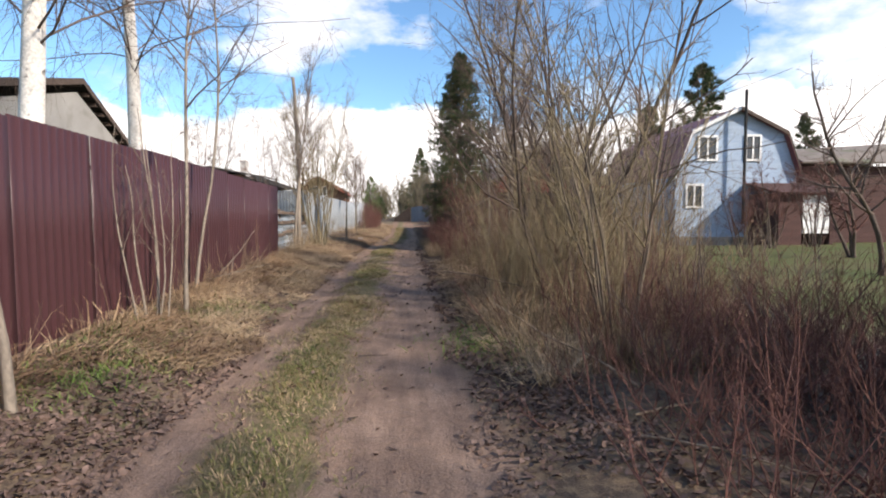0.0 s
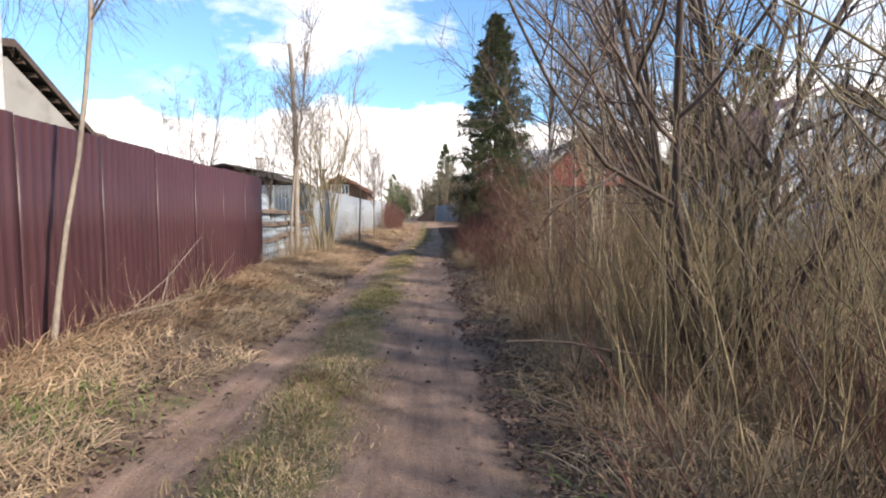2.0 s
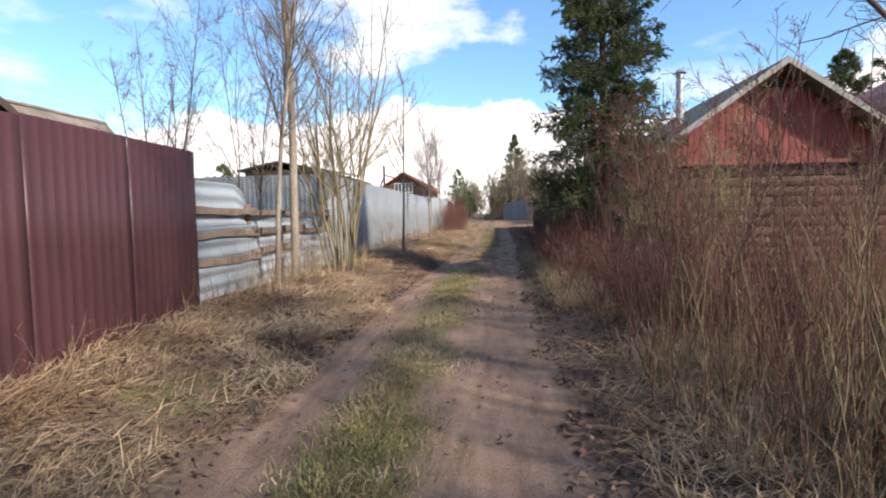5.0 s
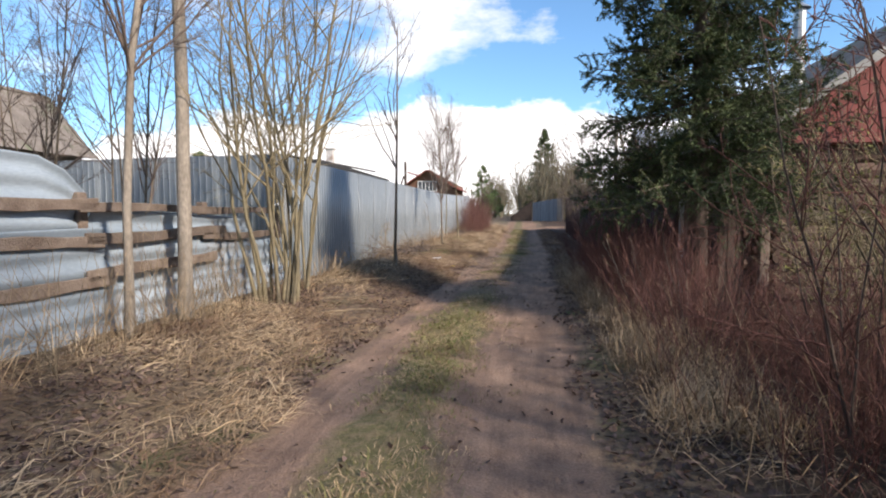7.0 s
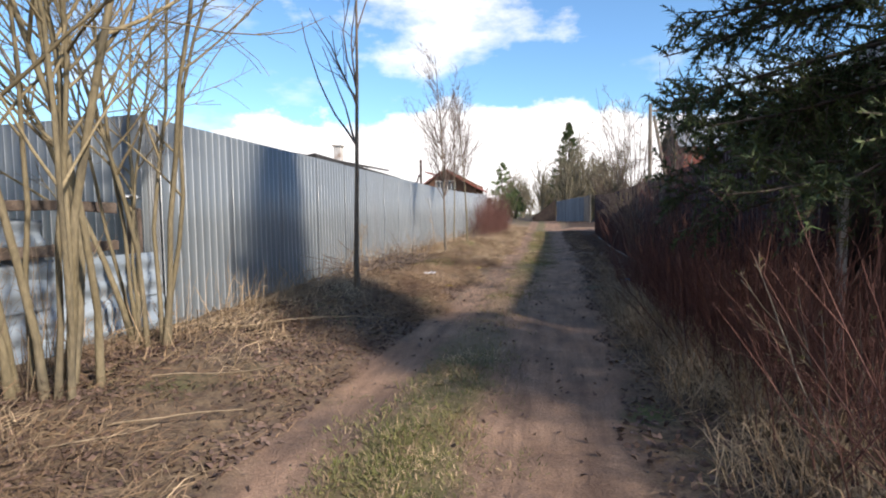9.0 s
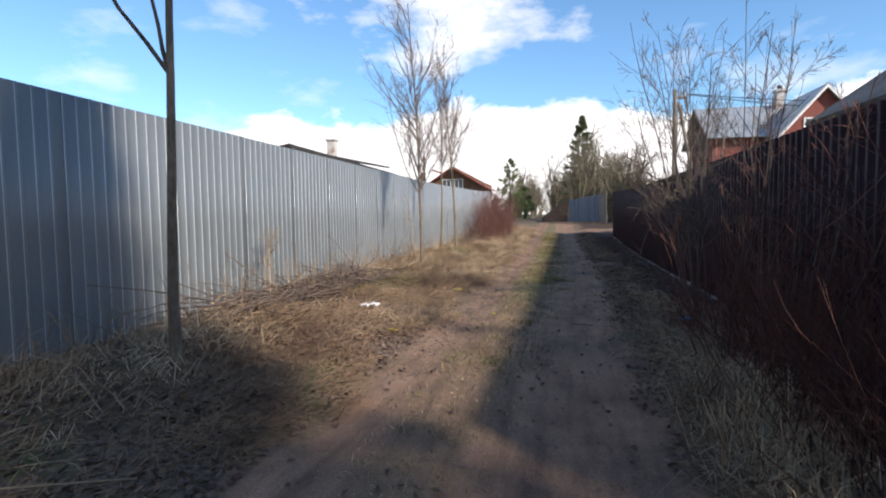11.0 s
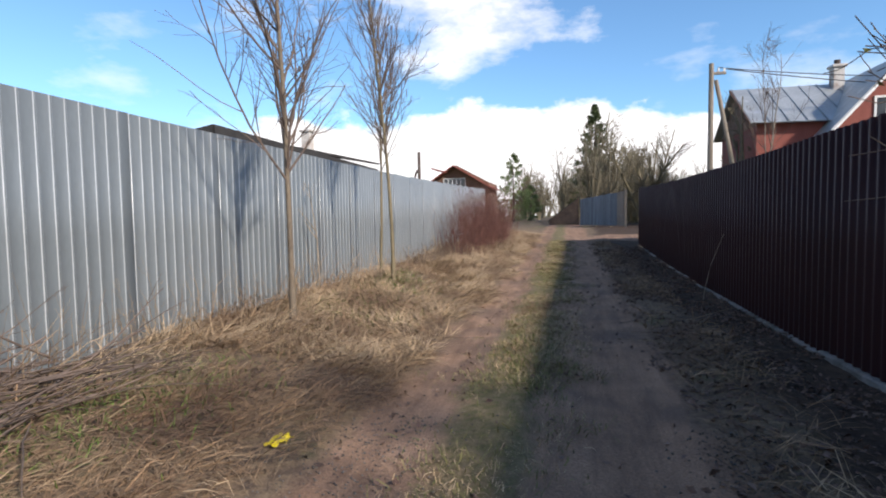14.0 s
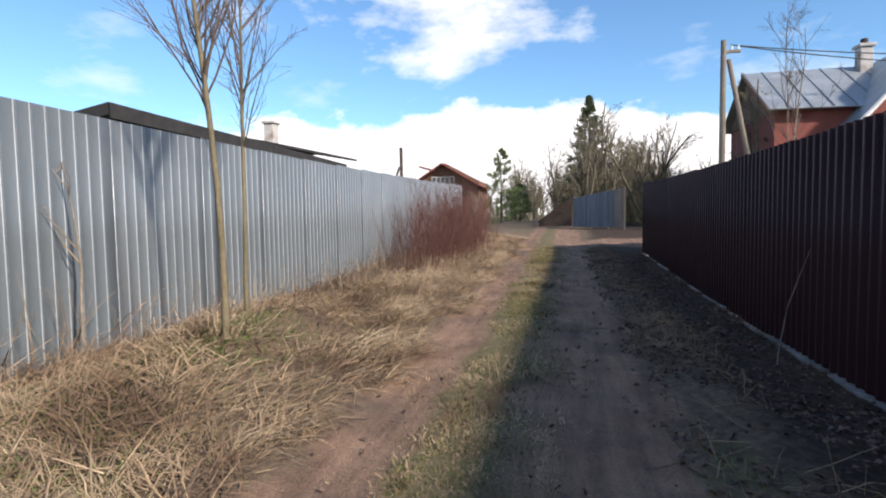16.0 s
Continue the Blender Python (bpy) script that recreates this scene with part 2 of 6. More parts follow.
PLASTIC_BLUE = surf("blue_plastic_film", (0.05, 0.22, 0.45), (0.08, 0.30, 0.55), 0.45, 0, 9, 60, 0.1)

GLASS = bpy.data.materials.new("window_glass")
GLASS.use_nodes = True
pane_bsdf = GLASS.node_tree.nodes["Principled BSDF"]
pane_bsdf.inputs["Base Color"].default_value = (0.035, 0.045, 0.055, 1)
pane_bsdf.inputs["Roughness"].default_value = 0.08
pane_bsdf.inputs["Specular IOR Level"].default_value = 0.7


def ground_material():
    """Worn soil in the two wheel tracks, mossy turf between them, straw and leaf-strewn soil on the verges."""
    m = bpy.data.materials.new("lane_soil")
    m.use_nodes = True
    nodes, links = m.node_tree.nodes, m.node_tree.links
    bsdf = nodes["Principled BSDF"]
    coord = nodes.new("ShaderNodeTexCoord").outputs["Object"]

    def val(op, a, b, clamp=False):
        n = nodes.new("ShaderNodeMath")
        n.operation, n.use_clamp = op, clamp
        for slot, v in ((0, a), (1, b)):
            if isinstance(v, (int, float)):
                n.inputs[slot].default_value = v
            else:
                links.new(v, n.inputs[slot])
        return n.outputs[0]

    def noise_of(scale, detail=6, rough=0.6):
        n = nodes.new("ShaderNodeTexNoise")
        n.inputs["Scale"].default_value, n.inputs["Detail"].default_value, n.inputs["Roughness"].default_value = scale, detail, rough
        links.new(coord, n.inputs["Vector"])
        return n.outputs["Fac"]

    def mix(factor, a, b, kind="MIX"):
        n = nodes.new("ShaderNodeMix")
        n.data_type, n.blend_type = "RGBA", kind
        for key, v in (("Factor", factor), ("A", a), ("B", b)):
            if isinstance(v, (int, float)):
                n.inputs[key].default_value = v
            elif isinstance(v, tuple):
                n.inputs[key].default_value = (*v, 1)
            else:
                links.new(v, n.inputs[key])
        return n.outputs["Result"]

    def inside(v, lo, hi, soft):
        a = val("MULTIPLY", val("SUBTRACT", v, lo), 1 / soft, True)
        b = val("MULTIPLY", val("SUBTRACT", hi, v), 1 / soft, True)
        return val("MULTIPLY", a, b)

    xyz = nodes.new("ShaderNodeSeparateXYZ")
    links.new(coord, xyz.inputs[0])
    wob = val("MULTIPLY", val("SUBTRACT", noise_of(1.3, 5), 0.5), 0.7)
    step = nodes.new("ShaderNodeMapRange")
    step.interpolation_type = "SMOOTHSTEP"
    step.inputs["From Min"].default_value, step.inputs["From Max"].default_value = 16, 32
    step.inputs["To Max"].default_value = 0.38
    links.new(xyz.outputs["Y"], step.inputs["Value"])
    x = val("SUBTRACT", val("ADD", xyz.outputs["X"], wob), step.outputs["Result"])
    coarse, fine, tiny = noise_of(2.2), noise_of(14), noise_of(80, 4)
    soil = mix(val("MULTIPLY", val("SUBTRACT", coarse, 0.35), 3.0, True), (0.205, 0.138, 0.104), (0.315, 0.218, 0.164))
    soil = mix(val("MULTIPLY", val("SUBTRACT", noise_of(0.7, 7), 0.52), 6.0, True), soil, (0.150, 0.112, 0.096))
    soil = mix(val("MULTIPLY", val("SUBTRACT", noise_of(0.9, 4), 0.58), 6.0, True), soil, (0.258, 0.178, 0.136))
    soil = mix(val("MULTIPLY", val("SUBTRACT", xyz.outputs["Y"], 12.0), 0.1, True), soil, mix(1.0, soil, (1.04, 0.96, 0.86), "MULTIPLY"))
    along_y = nodes.new("ShaderNodeMapping")
    along_y.inputs["Scale"].default_value = (7.0, 0.8, 1.0)
    links.new(coord, along_y.inputs["Vector"])
    streak = nodes.new("ShaderNodeTexNoise")
    streak.inputs["Scale"].default_value, streak.inputs["Detail"].default_value, streak.inputs["Roughness"].default_value = 1.0, 8, 0.65
    links.new(along_y.outputs[0], streak.inputs["Vector"])
    soil = mix(0.75, soil, mix(val("MULTIPLY", val("SUBTRACT", streak.outputs["Fac"], 0.34), 3.2, True), (0.62, 0.60, 0.60), (1.28, 1.26, 1.22)), "MULTIPLY")
    turf = mix(val("MULTIPLY", val("SUBTRACT", fine, 0.4), 4.0, True), (0.105, 0.105, 0.04), (0.20, 0.155, 0.085))
    verge = mix(val("MULTIPLY", val("SUBTRACT", fine, 0.38), 4.0, True), (0.105, 0.075, 0.055), (0.21, 0.15, 0.095))
    verge = mix(val("MULTIPLY", val("SUBTRACT", noise_of(0.8, 6), 0.56), 7.0, True), verge, (0.11, 0.125, 0.045))
    # darker brown for the right verge, from about y 13.5 on
    dark_verge = mix(val("MULTIPLY", val("SUBTRACT", fine, 0.38), 4.0, True), (0.040, 0.026, 0.020), (0.085, 0.056, 0.038))
    verge = mix(val("MULTIPLY", val("MULTIPLY", val("SUBTRACT", x, 0.75), 2.5, True), val("MULTIPLY", val("SUBTRACT", xyz.outputs["Y"], 13.5), 0.4, True)), verge, dark_verge)
    lawn = mix(val("MULTIPLY", val("SUBTRACT", noise_of(0.5, 8), 0.4), 4.0, True), (0.068, 0.088, 0.022), (0.110, 0.098, 0.040))
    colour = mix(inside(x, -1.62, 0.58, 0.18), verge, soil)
    worn = inside(val("ADD", xyz.outputs["Y"], wob), 20.0, 28.0, 2.0)
    colour = mix(val("MULTIPLY", inside(x, -1.05, -0.42, 0.14), val("SUBTRACT", 0.85, val("MULTIPLY", worn, 0.7))), colour, turf)
    far = val("MAXIMUM", val("MULTIPLY", val("SUBTRACT", xyz.outputs["X"], 4.0), 0.8, True), val("MULTIPLY", val("SUBTRACT", -4.0, xyz.outputs["X"]), 0.8, True))
    cross = val("MULTIPLY", inside(val("ADD", xyz.outputs["Y"], wob), 46.4, 49.2, 0.6), val("MULTIPLY", val("SUBTRACT", xyz.outputs["X"], 0.2), 1.0, True))
    colour = mix(far, colour, lawn)
    colour = mix(cross, colour, soil)
    colour = mix(0.6, colour, mix(val("MULTIPLY", val("SUBTRACT", tiny, 0.3), 2.5, True), (0.5, 0.5, 0.5), (1.45, 1.45, 1.45)), "MULTIPLY")
    links.new(colour, bsdf.inputs["Base Color"])
    bsdf.inputs["Roughness"].default_value = 0.95
    bsdf.inputs["Specular IOR Level"].default_value = 0.25
    b = nodes.new("ShaderNodeBump")
    b.inputs["Strength"].default_value, b.inputs["Distance"].default_value = 0.6, 0.03
    links.new(val("ADD", fine, val("MULTIPLY", tiny, 0.6)), b.inputs["Height"])
    links.new(b.outputs[0], bsdf.inputs["Normal"])
    return m


SOIL = ground_material()

# ---- building helpers ----
rng = np.random.default_rng(7)


def mesh_of(name, verts, faces, material, smooth=False):
    """A mesh from an array of vertices and a list of face arrays (each of one corner count)."""
    me = bpy.data.meshes.new(name)
    verts = np.asarray(verts, np.float32).reshape(-1, 3)
    faces = [np.asarray(f, np.int32) for f in faces if len(f)]
    loops = np.concatenate([f.ravel() for f in faces])
    sizes = np.concatenate([np.full(len(f), f.shape[1], np.int32) for f in faces])
    me.vertices.add(len(verts))
    me.vertices.foreach_set("co", verts.ravel())
    me.loops.add(len(loops))
    me.loops.foreach_set("vertex_index", loops)
    me.polygons.add(len(sizes))
    me.polygons.foreach_set("loop_start", np.concatenate([[0], np.cumsum(sizes)[:-1]]).astype(np.int32))
    me.polygons.foreach_set("loop_total", sizes)
    if smooth:
        me.polygons.foreach_set("use_smooth", np.ones(len(sizes), bool))
    me.update(calc_edges=True)
    me.materials.append(material)
    return me


def bm_mesh(name, bm, material):
    me = bpy.data.meshes.new(name)
    bmesh.ops.recalc_face_normals(bm, faces=bm.faces)
    bm.to_mesh(me)
    bm.free()
    me.materials.append(material)
    return me


def part(name, data, parent, label="", at=None):
    """Links a mesh as one object under a thing or a part."""
    ob = new(name, data)
    ob.parent = parent
    if at is not None:
        ob.matrix_basis = at
    return tagged(ob, label)


def thing(name, at, label, category, group="", kind="", turn=0.0):
    ob = new(name)
    ob.empty_display_size = 0.2
    ob.matrix_basis = pose(*at, 0, 0, turn)
    return tagged(ob, label, category, group, kind)


def add_box(bm, lo, hi, bevel=0.0, m=None):
    made = bmesh.ops.create_cube(bm, size=1.0)["verts"]
    for v in made:
        v.co = Vector([(lo[i] + hi[i]) / 2 + v.co[i] * (hi[i] - lo[i]) for i in range(3)])
    if bevel:
        edges = list({e for v in made for e in v.link_edges})
        made = list({v for f in bmesh.ops.bevel(bm, geom=edges, offset=bevel, segments=1, affect="EDGES")["faces"] for v in f.verts} | {v for v in made if v.is_valid})
    if m is not None:
        bmesh.ops.transform(bm, matrix=m, verts=[v for v in made if v.is_valid])
    return bm


def box_mesh(name, lo, hi, material, bevel=0.0, m=None):
    return bm_mesh(name, add_box(bmesh.new(), lo, hi, bevel, m), material)


def slab_mesh(name, corners, thick, material):
    """A flat plate of any outline, given its thickness against its normal."""
    bm = bmesh.new()
    f = bm.faces.new([bm.verts.new(c) for c in corners])
    f.normal_update()
    n = f.normal.copy()
    for v in bmesh.ops.extrude_face_region(bm, geom=[f])["geom"]:
        if isinstance(v, bmesh.types.BMVert):
            v.co -= n * thick
    return bm_mesh(name, bm, material)


def ground_z(x, y):
    """The lie of the land: flat, rising gently past the crossing; ruts, a crown and raised verges across the lane."""
    x, y = np.asarray(x, float), np.asarray(y, float)
    rise = np.interp(y, [-50, 36, 46, 54, 62, 90, 200, 700], [0, 0, 0.2, 0.5, 0.66, 0.85, 1.0, 1.0])
    k = np.clip((y - 16) / 16, 0, 1)
    u = x - 0.38 * k * k * (3 - 2 * k)
    lane = -0.035 * np.exp(-(((u + 1.3) / 0.28) ** 2)) - 0.03 * np.exp(-(((u - 0.05) / 0.4) ** 2)) + 0.02 * np.exp(-(((u + 0.75) / 0.22) ** 2))
    left = 0.17 * np.clip((-u - 1.6) / 1.4, 0, 1)
    ditch = np.clip((y - 19.5) / 3, 0, 1) * np.clip((48 - y) / 3, 0, 1)
    right = 0.07 * np.clip((u - 0.6) / 0.8, 0, 1) - 0.17 * ditch * np.clip((u - 0.95) / 0.6, 0, 1)
    fade = np.clip((58 - y) / 8, 0, 1)
    left = left + 0.18 * np.exp(-(((x + 2.5) / 0.45) ** 2) - ((y - 33.2) / 1.5) ** 2) + 0.14 * np.exp(-(((x + 2.6) / 0.5) ** 2) - ((y - 23.2) / 1.2) ** 2)
    ripple = 0.018 * np.sin(x * 5.1 + 1.7 * np.sin(y * 1.9)) * np.sin(y * 3.7 + x) + 0.012 * np.sin(x * 13 + y * 2.3) * np.sin(y * 11 - x * 3)
    rough = np.where((u < -1.6) | (u > 0.6), 1.0, 0.45) * np.clip((9 - np.abs(x)) / 4, 0, 1)
    return rise + (lane + left + right) * fade + ripple * rough * fade


def gz(x, y):
    return float(ground_z(x, y))


# ---- the ground, one sheet ----
def ground():
    def axis(parts):
        return np.unique(np.concatenate([np.linspace(a, b, n) for a, b, n in parts]).round(4))

    xs = axis([(-900, -60, 10), (-60, -9, 18), (-9, -4.5, 12), (-4.5, 4.5, 84), (4.5, 9, 12), (9, 60, 18), (60, 900, 10)])
    ys = axis([(-400, -8, 12), (-8, -2, 20), (-2, 48, 360), (48, 70, 40), (70, 200, 30), (200, 1500, 12)])
    gx, gy = np.meshgrid(xs, ys)
    zs = ground_z(gx, gy)
    n, k = len(xs), len(ys)
    i = (np.arange(k - 1)[:, None] * n + np.arange(n - 1)).ravel()
    me = mesh_of("ground", np.stack([gx, gy, zs], -1), [np.stack([i, i + 1, i + n + 1, i + n], 1)], SOIL, True)
    tagged(new("ground", me), "unpaved lane of brown soil with grassy verges", "ground", kind="structure")


ground()


# ---- sheet-metal fences ----
def profile_sheet(name, width, height, pitch, depth, material, flat=0.5, slope=0.016, skew=0.0, edge=None):
    """A trapezoid-ribbed steel sheet standing in the xz plane, ribs upright, 2 mm thick."""
    xs, ys = [], []
    count = int(round(width / pitch))
    for k in range(count):
        a = k * pitch
        w = pitch * flat
        for dx, y in ((0, 0), (w, 0), (w + slope, depth), (pitch - slope, depth)):
            xs.append(a + dx)
            ys.append(y)
    xs.append(width)
    ys.append(0)
    xs, ys = np.array(xs), np.array(ys)
    levels = np.array([0.0, 0.5, 1.0])
    n, rows = len(xs), len(levels)
    front = np.stack([np.tile(xs, rows), np.tile(ys, rows), np.repeat(levels * height, n) + np.tile(skew * xs / width, rows)], -1)
    verts = np.concatenate([front, front + [0, 0.003, 0]])
    i = (np.arange(rows - 1)[:, None] * n + np.arange(n - 1)).ravel()
    q = np.stack([i, i + 1, i + n + 1, i + n], 1)
    back = q[:, ::-1] + rows * n
    t = (rows - 1) * n + np.arange(n - 1)
    rim = np.stack([t, t + 1, t + 1 + rows * n, t + rows * n], 1)
    e0 = np.array([[0, n, n + rows * n, rows * n], [n, 2 * n, 2 * n + rows * n, n + rows * n]])
    e1 = (e0 + n - 1)[:, ::-1]
    me = mesh_of(name, verts, [q, back, rim, e0, e1], material)
    # the sloped faces of each rib take the painted glint colour
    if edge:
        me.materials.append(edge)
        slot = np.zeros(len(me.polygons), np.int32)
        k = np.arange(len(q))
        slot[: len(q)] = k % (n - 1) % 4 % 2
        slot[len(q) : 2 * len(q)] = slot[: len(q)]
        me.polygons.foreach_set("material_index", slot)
    return me


def sheet_fence(label, start, end, height, material, pitch, depth, face, foot=0.05, per=10, flat=0.5, wave=0.02, seed=1, group="", edge=None, slope=0.016):
    """Ribbed sheets side by side on rails and posts. face: +1 if the ribs' flats face the left of the way from start to end."""
    r = random.Random(seed)
    a, b = Vector((*start, 0)), Vector((*end, 0))
    way = b - a
    length, turn = way.length, math.degrees(math.atan2(way.y, way.x))
    width = pitch * per
    root = thing("metal_fence", (a.x, a.y, 0), label, "fence", group, turn=turn)
    meshes = [profile_sheet("panel", width, height + d, pitch, depth, material, flat, slope, 0.0, edge) for d in (0.0, 0.02, -0.025)]
    count = int(math.ceil(length / width))
    side = -1 if face > 0 else 1
    for k in range(count):
        p = a + way.normalized() * (k * width)
        q = a + way.normalized() * ((k + 0.5) * width)
        run = [q + way.normalized() * d for d in np.linspace(-2.4, 2.4, 13)]
        z = sum(gz(v.x, v.y) for v in run) / 13 + foot + r.uniform(-wave, wave)
        m = pose(k * width, 0.0 if side < 0 else 0.0, z, r.uniform(-20, 20) * wave, r.uniform(-8, 8) * wave, r.uniform(-8, 8) * wave)
        if side > 0:
            m = pose((k + 1) * width, 0, z, r.uniform(-20, 20) * wave, r.uniform(-8, 8) * wave, 180 + r.uniform(-8, 8) * wave)
        part("panel", meshes[r.choice((0, 0, 1, 2)) if wave > 0.01 else 0], root, at=m)
    behind = 0.05 * (-1 if side < 0 else 1)
    for k in range(0, count + 1, 2):
        q = a + way.normalized() * min(k * width, length)
        z = gz(q.x, q.y) - 0.1
        part("post", box_mesh("post", (-0.03, -0.03, 0), (0.03, 0.03, height - 0.02), GREY_METAL, 0.004), root, at=pose(k * width, behind * 1.8, z))
    for level in (0.35, height - 0.3):
        za = gz(*start) + level
        zb = gz(*end) + level
        tilt = -math.degrees(math.atan2(zb - za, length))
        part("rail", box_mesh("rail", (0, -0.012, -0.02), (length, 0.012, 0.02), GREY_METAL), root, at=pose(0, behind, za, 0, tilt, 0))
    return root


sheet_fence("maroon painted ribbed steel fence along the lane", (-2.62, -6.0), (-3.36, 14.3), 1.86, MAROON, 0.115, 0.010, -1, foot=-0.04, wave=0.014, seed=3)
sheet_fence("grey galvanised ribbed steel fence along the lane", (-3.62, 20.75), (-3.66, 49.0), 2.06, ZINC, 0.121, 0.0042, -1, foot=-0.09, flat=0.82, edge=ZINC_GLINT, slope=0.005, wave=0.0012, seed=5)
sheet_fence("grey galvanised ribbed steel fence across the plots", (-3.70, 20.72), (-9.6, 21.3), 2.06, ZINC, 0.118, 0.0042, 1, foot=-0.02, flat=0.82, edge=ZINC_GLINT, slope=0.005, wave=0.004, seed=6)
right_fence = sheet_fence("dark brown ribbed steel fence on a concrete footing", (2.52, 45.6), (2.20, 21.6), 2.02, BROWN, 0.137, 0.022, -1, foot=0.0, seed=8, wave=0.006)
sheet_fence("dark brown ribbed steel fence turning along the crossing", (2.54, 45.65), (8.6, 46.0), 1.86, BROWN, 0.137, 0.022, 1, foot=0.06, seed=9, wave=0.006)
for k in range(16):
    y0 = 45.1 - k * 1.48
    ob = part("footing_block", box_mesh("footing_block", (0.02, -0.07, -0.25), (1.42, 0.05, 0.015), CONCRETE, 0.012), right_fence)
    ob.matrix_basis = pose(k * 1.48, 0, gz(2.3, y0 - 0.7) + 0.01, rng.uniform(-2, 2), rng.uniform(-0.6, 0.6), 0)


def wave_sheet(name, length, width, material, curl=0.0, cut=0.0):
    """A corrugated sheet with its waves lying along it, in the xz plane; curl bends its far end down and back."""
    n, k = 34, 10
    u = np.linspace(0, 1, k)
    v = np.linspace(0, 1, n)
    uu, vv = np.meshgrid(u, v)
    x = uu * length
    z = vv * width
    drop = np.clip((uu - 0.72) / 0.28, 0, 1) ** 2
    z = z * (1 - curl * 0.75 * drop)
    y = 0.016 * np.sin(vv * width / 0.19 * 2 * np.pi) + 0.02 * np.sin(uu * 5 + vv * 3) + curl * 0.25 * drop
    z = z - cut * uu * vv
    front = np.stack([x, y, z], -1).reshape(-1, 3)
    verts = np.concatenate([front, front + [0, 0.003, 0]])
    i = (np.arange(n - 1)[:, None] * k + np.arange(k - 1)).ravel()
    q = np.stack([i, i + 1, i + k + 1, i + k], 1)
    t = (n - 1) * k + np.arange(k - 1)
    rim = np.concatenate([np.stack([t, t + 1, t + 1 + n * k, t + n * k], 1), np.stack([t - (n - 1) * k, t - (n - 1) * k + n * k, t - (n - 1) * k + 1 + n * k, t - (n - 1) * k + 1], 1)])
    return mesh_of(name, verts, [q, q[:, ::-1] + n * k, rim], material, True)


def patched_fence():
    """The low fence of old corrugated sheets laid lengthwise and held by rough planks."""
    root = thing("corrugated_fence", (-3.82, 14.5, 0.0), "patched fence of weathered corrugated sheets and rough planks", "fence", turn=88.2)
    rows = (
        # along, up, length, width, tilt, back, curl, cut
        (0.0, 0.02, 2.75, 0.62, -0.4, 0.000, 0.0, 0.0),
        (2.65, 0.06, 2.45, 0.50, 0.5, 0.014, 0.0, 0.0),
        (4.95, 0.10, 1.35, 0.42, 0.3, 0.000, 0.0, 0.0),
        (0.0, 0.58, 2.65, 0.52, -0.8, 0.018, 0.0, 0.0),
        (2.55, 0.55, 2.55, 0.44, 0.4, 0.030, 0.0, 0.0),
        (4.95, 0.50, 1.30, 0.40, 0.6, 0.020, 0.0, 0.0),
        (0.0, 1.02, 2.60, 0.70, -0.6, 0.034, 0.55, 0.0),
        (2.50, 0.95, 2.60, 0.36, 0.6, 0.044, 0.0, 0.08),
    )
    for along, up_, length, width, tilt, back, curl, cut in rows:
        part("corrugated_sheet", wave_sheet("corrugated_sheet", length, width, OLD_ZINC, curl, cut), root, at=pose(along, 0.02 + back, up_, 0, tilt, 0))
    planks = ((-0.1, 0.62, 2.75, 0.13, 0.5), (-0.1, 0.98, 2.65, 0.12, 0.2), (-0.1, 1.30, 2.6, 0.12, 0.3), (2.35, 0.66, 1.9, 0.13, -1.5), (2.35, 0.98, 2.1, 0.13, -0.6), (2.3, 1.28, 3.4, 0.10, 0.4), (4.0, 0.95, 1.7, 0.11, 0.8))
    for along, up_, length, width, tilt in planks:
        bm = add_box(bmesh.new(), (0, -0.035, 0), (length, -0.006, width * 0.82), 0.006)
        bmesh.ops.subdivide_edges(bm, edges=[e for e in bm.edges if abs(e.verts[0].co.x - e.verts[1].co.x) > 1], cuts=6)
        for v in bm.verts:
            v.co.z += 0.012 * math.sin(v.co.x * 3.1 + up_ * 9) + 0.006 * math.sin(v.co.x * 9 + v.co.z * 30)
        part("plank", bm_mesh("plank", bm, PLANK), root, at=pose(along, -0.002, up_, 0, tilt, 0))
    for along, h in ((0.1, 1.5), (2.45, 1.35), (4.2, 1.3), (6.05, 1.2)):
        part("fence_post", box_mesh("fence_post", (-0.05, 0.075, -0.3), (0.05, 0.17, h), PLANK, 0.012), root, at=pose(along, 0, 0.1))


patched_fence()

# ---- houses and sheds ----
def window_part(parent, x0, x1, z0, z1, y, bars=1, cross=0.0):
    """A white-framed window on a wall that faces -y, proud of it by a few centimetres."""
    w = part("window", box_mesh("window", (x0, y - 0.02, z0), (x1, y + 0.02, z1), GLASS), parent, "dark glass window with a white frame")
    t = 0.09
    for lo, hi in (((x0 - t, z0 - t), (x0, z1 + t)), ((x1, z0 - t), (x1 + t, z1 + t)), ((x0, z1), (x1, z1 + t)), ((x0, z0 - t), (x1, z0))):
        part("frame", box_mesh("frame", (lo[0], y - 0.06, lo[1]), (hi[0], y + 0.03, hi[1]), WHITE_PAINT, 0.006), w)
    for k in range(bars):
        c = x0 + (x1 - x0) * (k + 1) / (bars + 1)
        part("glazing_bar", box_mesh("glazing_bar", (c - 0.035, y - 0.045, z0), (c + 0.035, y - 0.021, z1), WHITE_PAINT), w)
    if cross:
        c = z0 + (z1 - z0) * cross
        part("glazing_bar", box_mesh("glazing_bar", (x0, y - 0.042, c - 0.03), (x1, y - 0.021, c + 0.03), WHITE_PAINT), w)
    return w


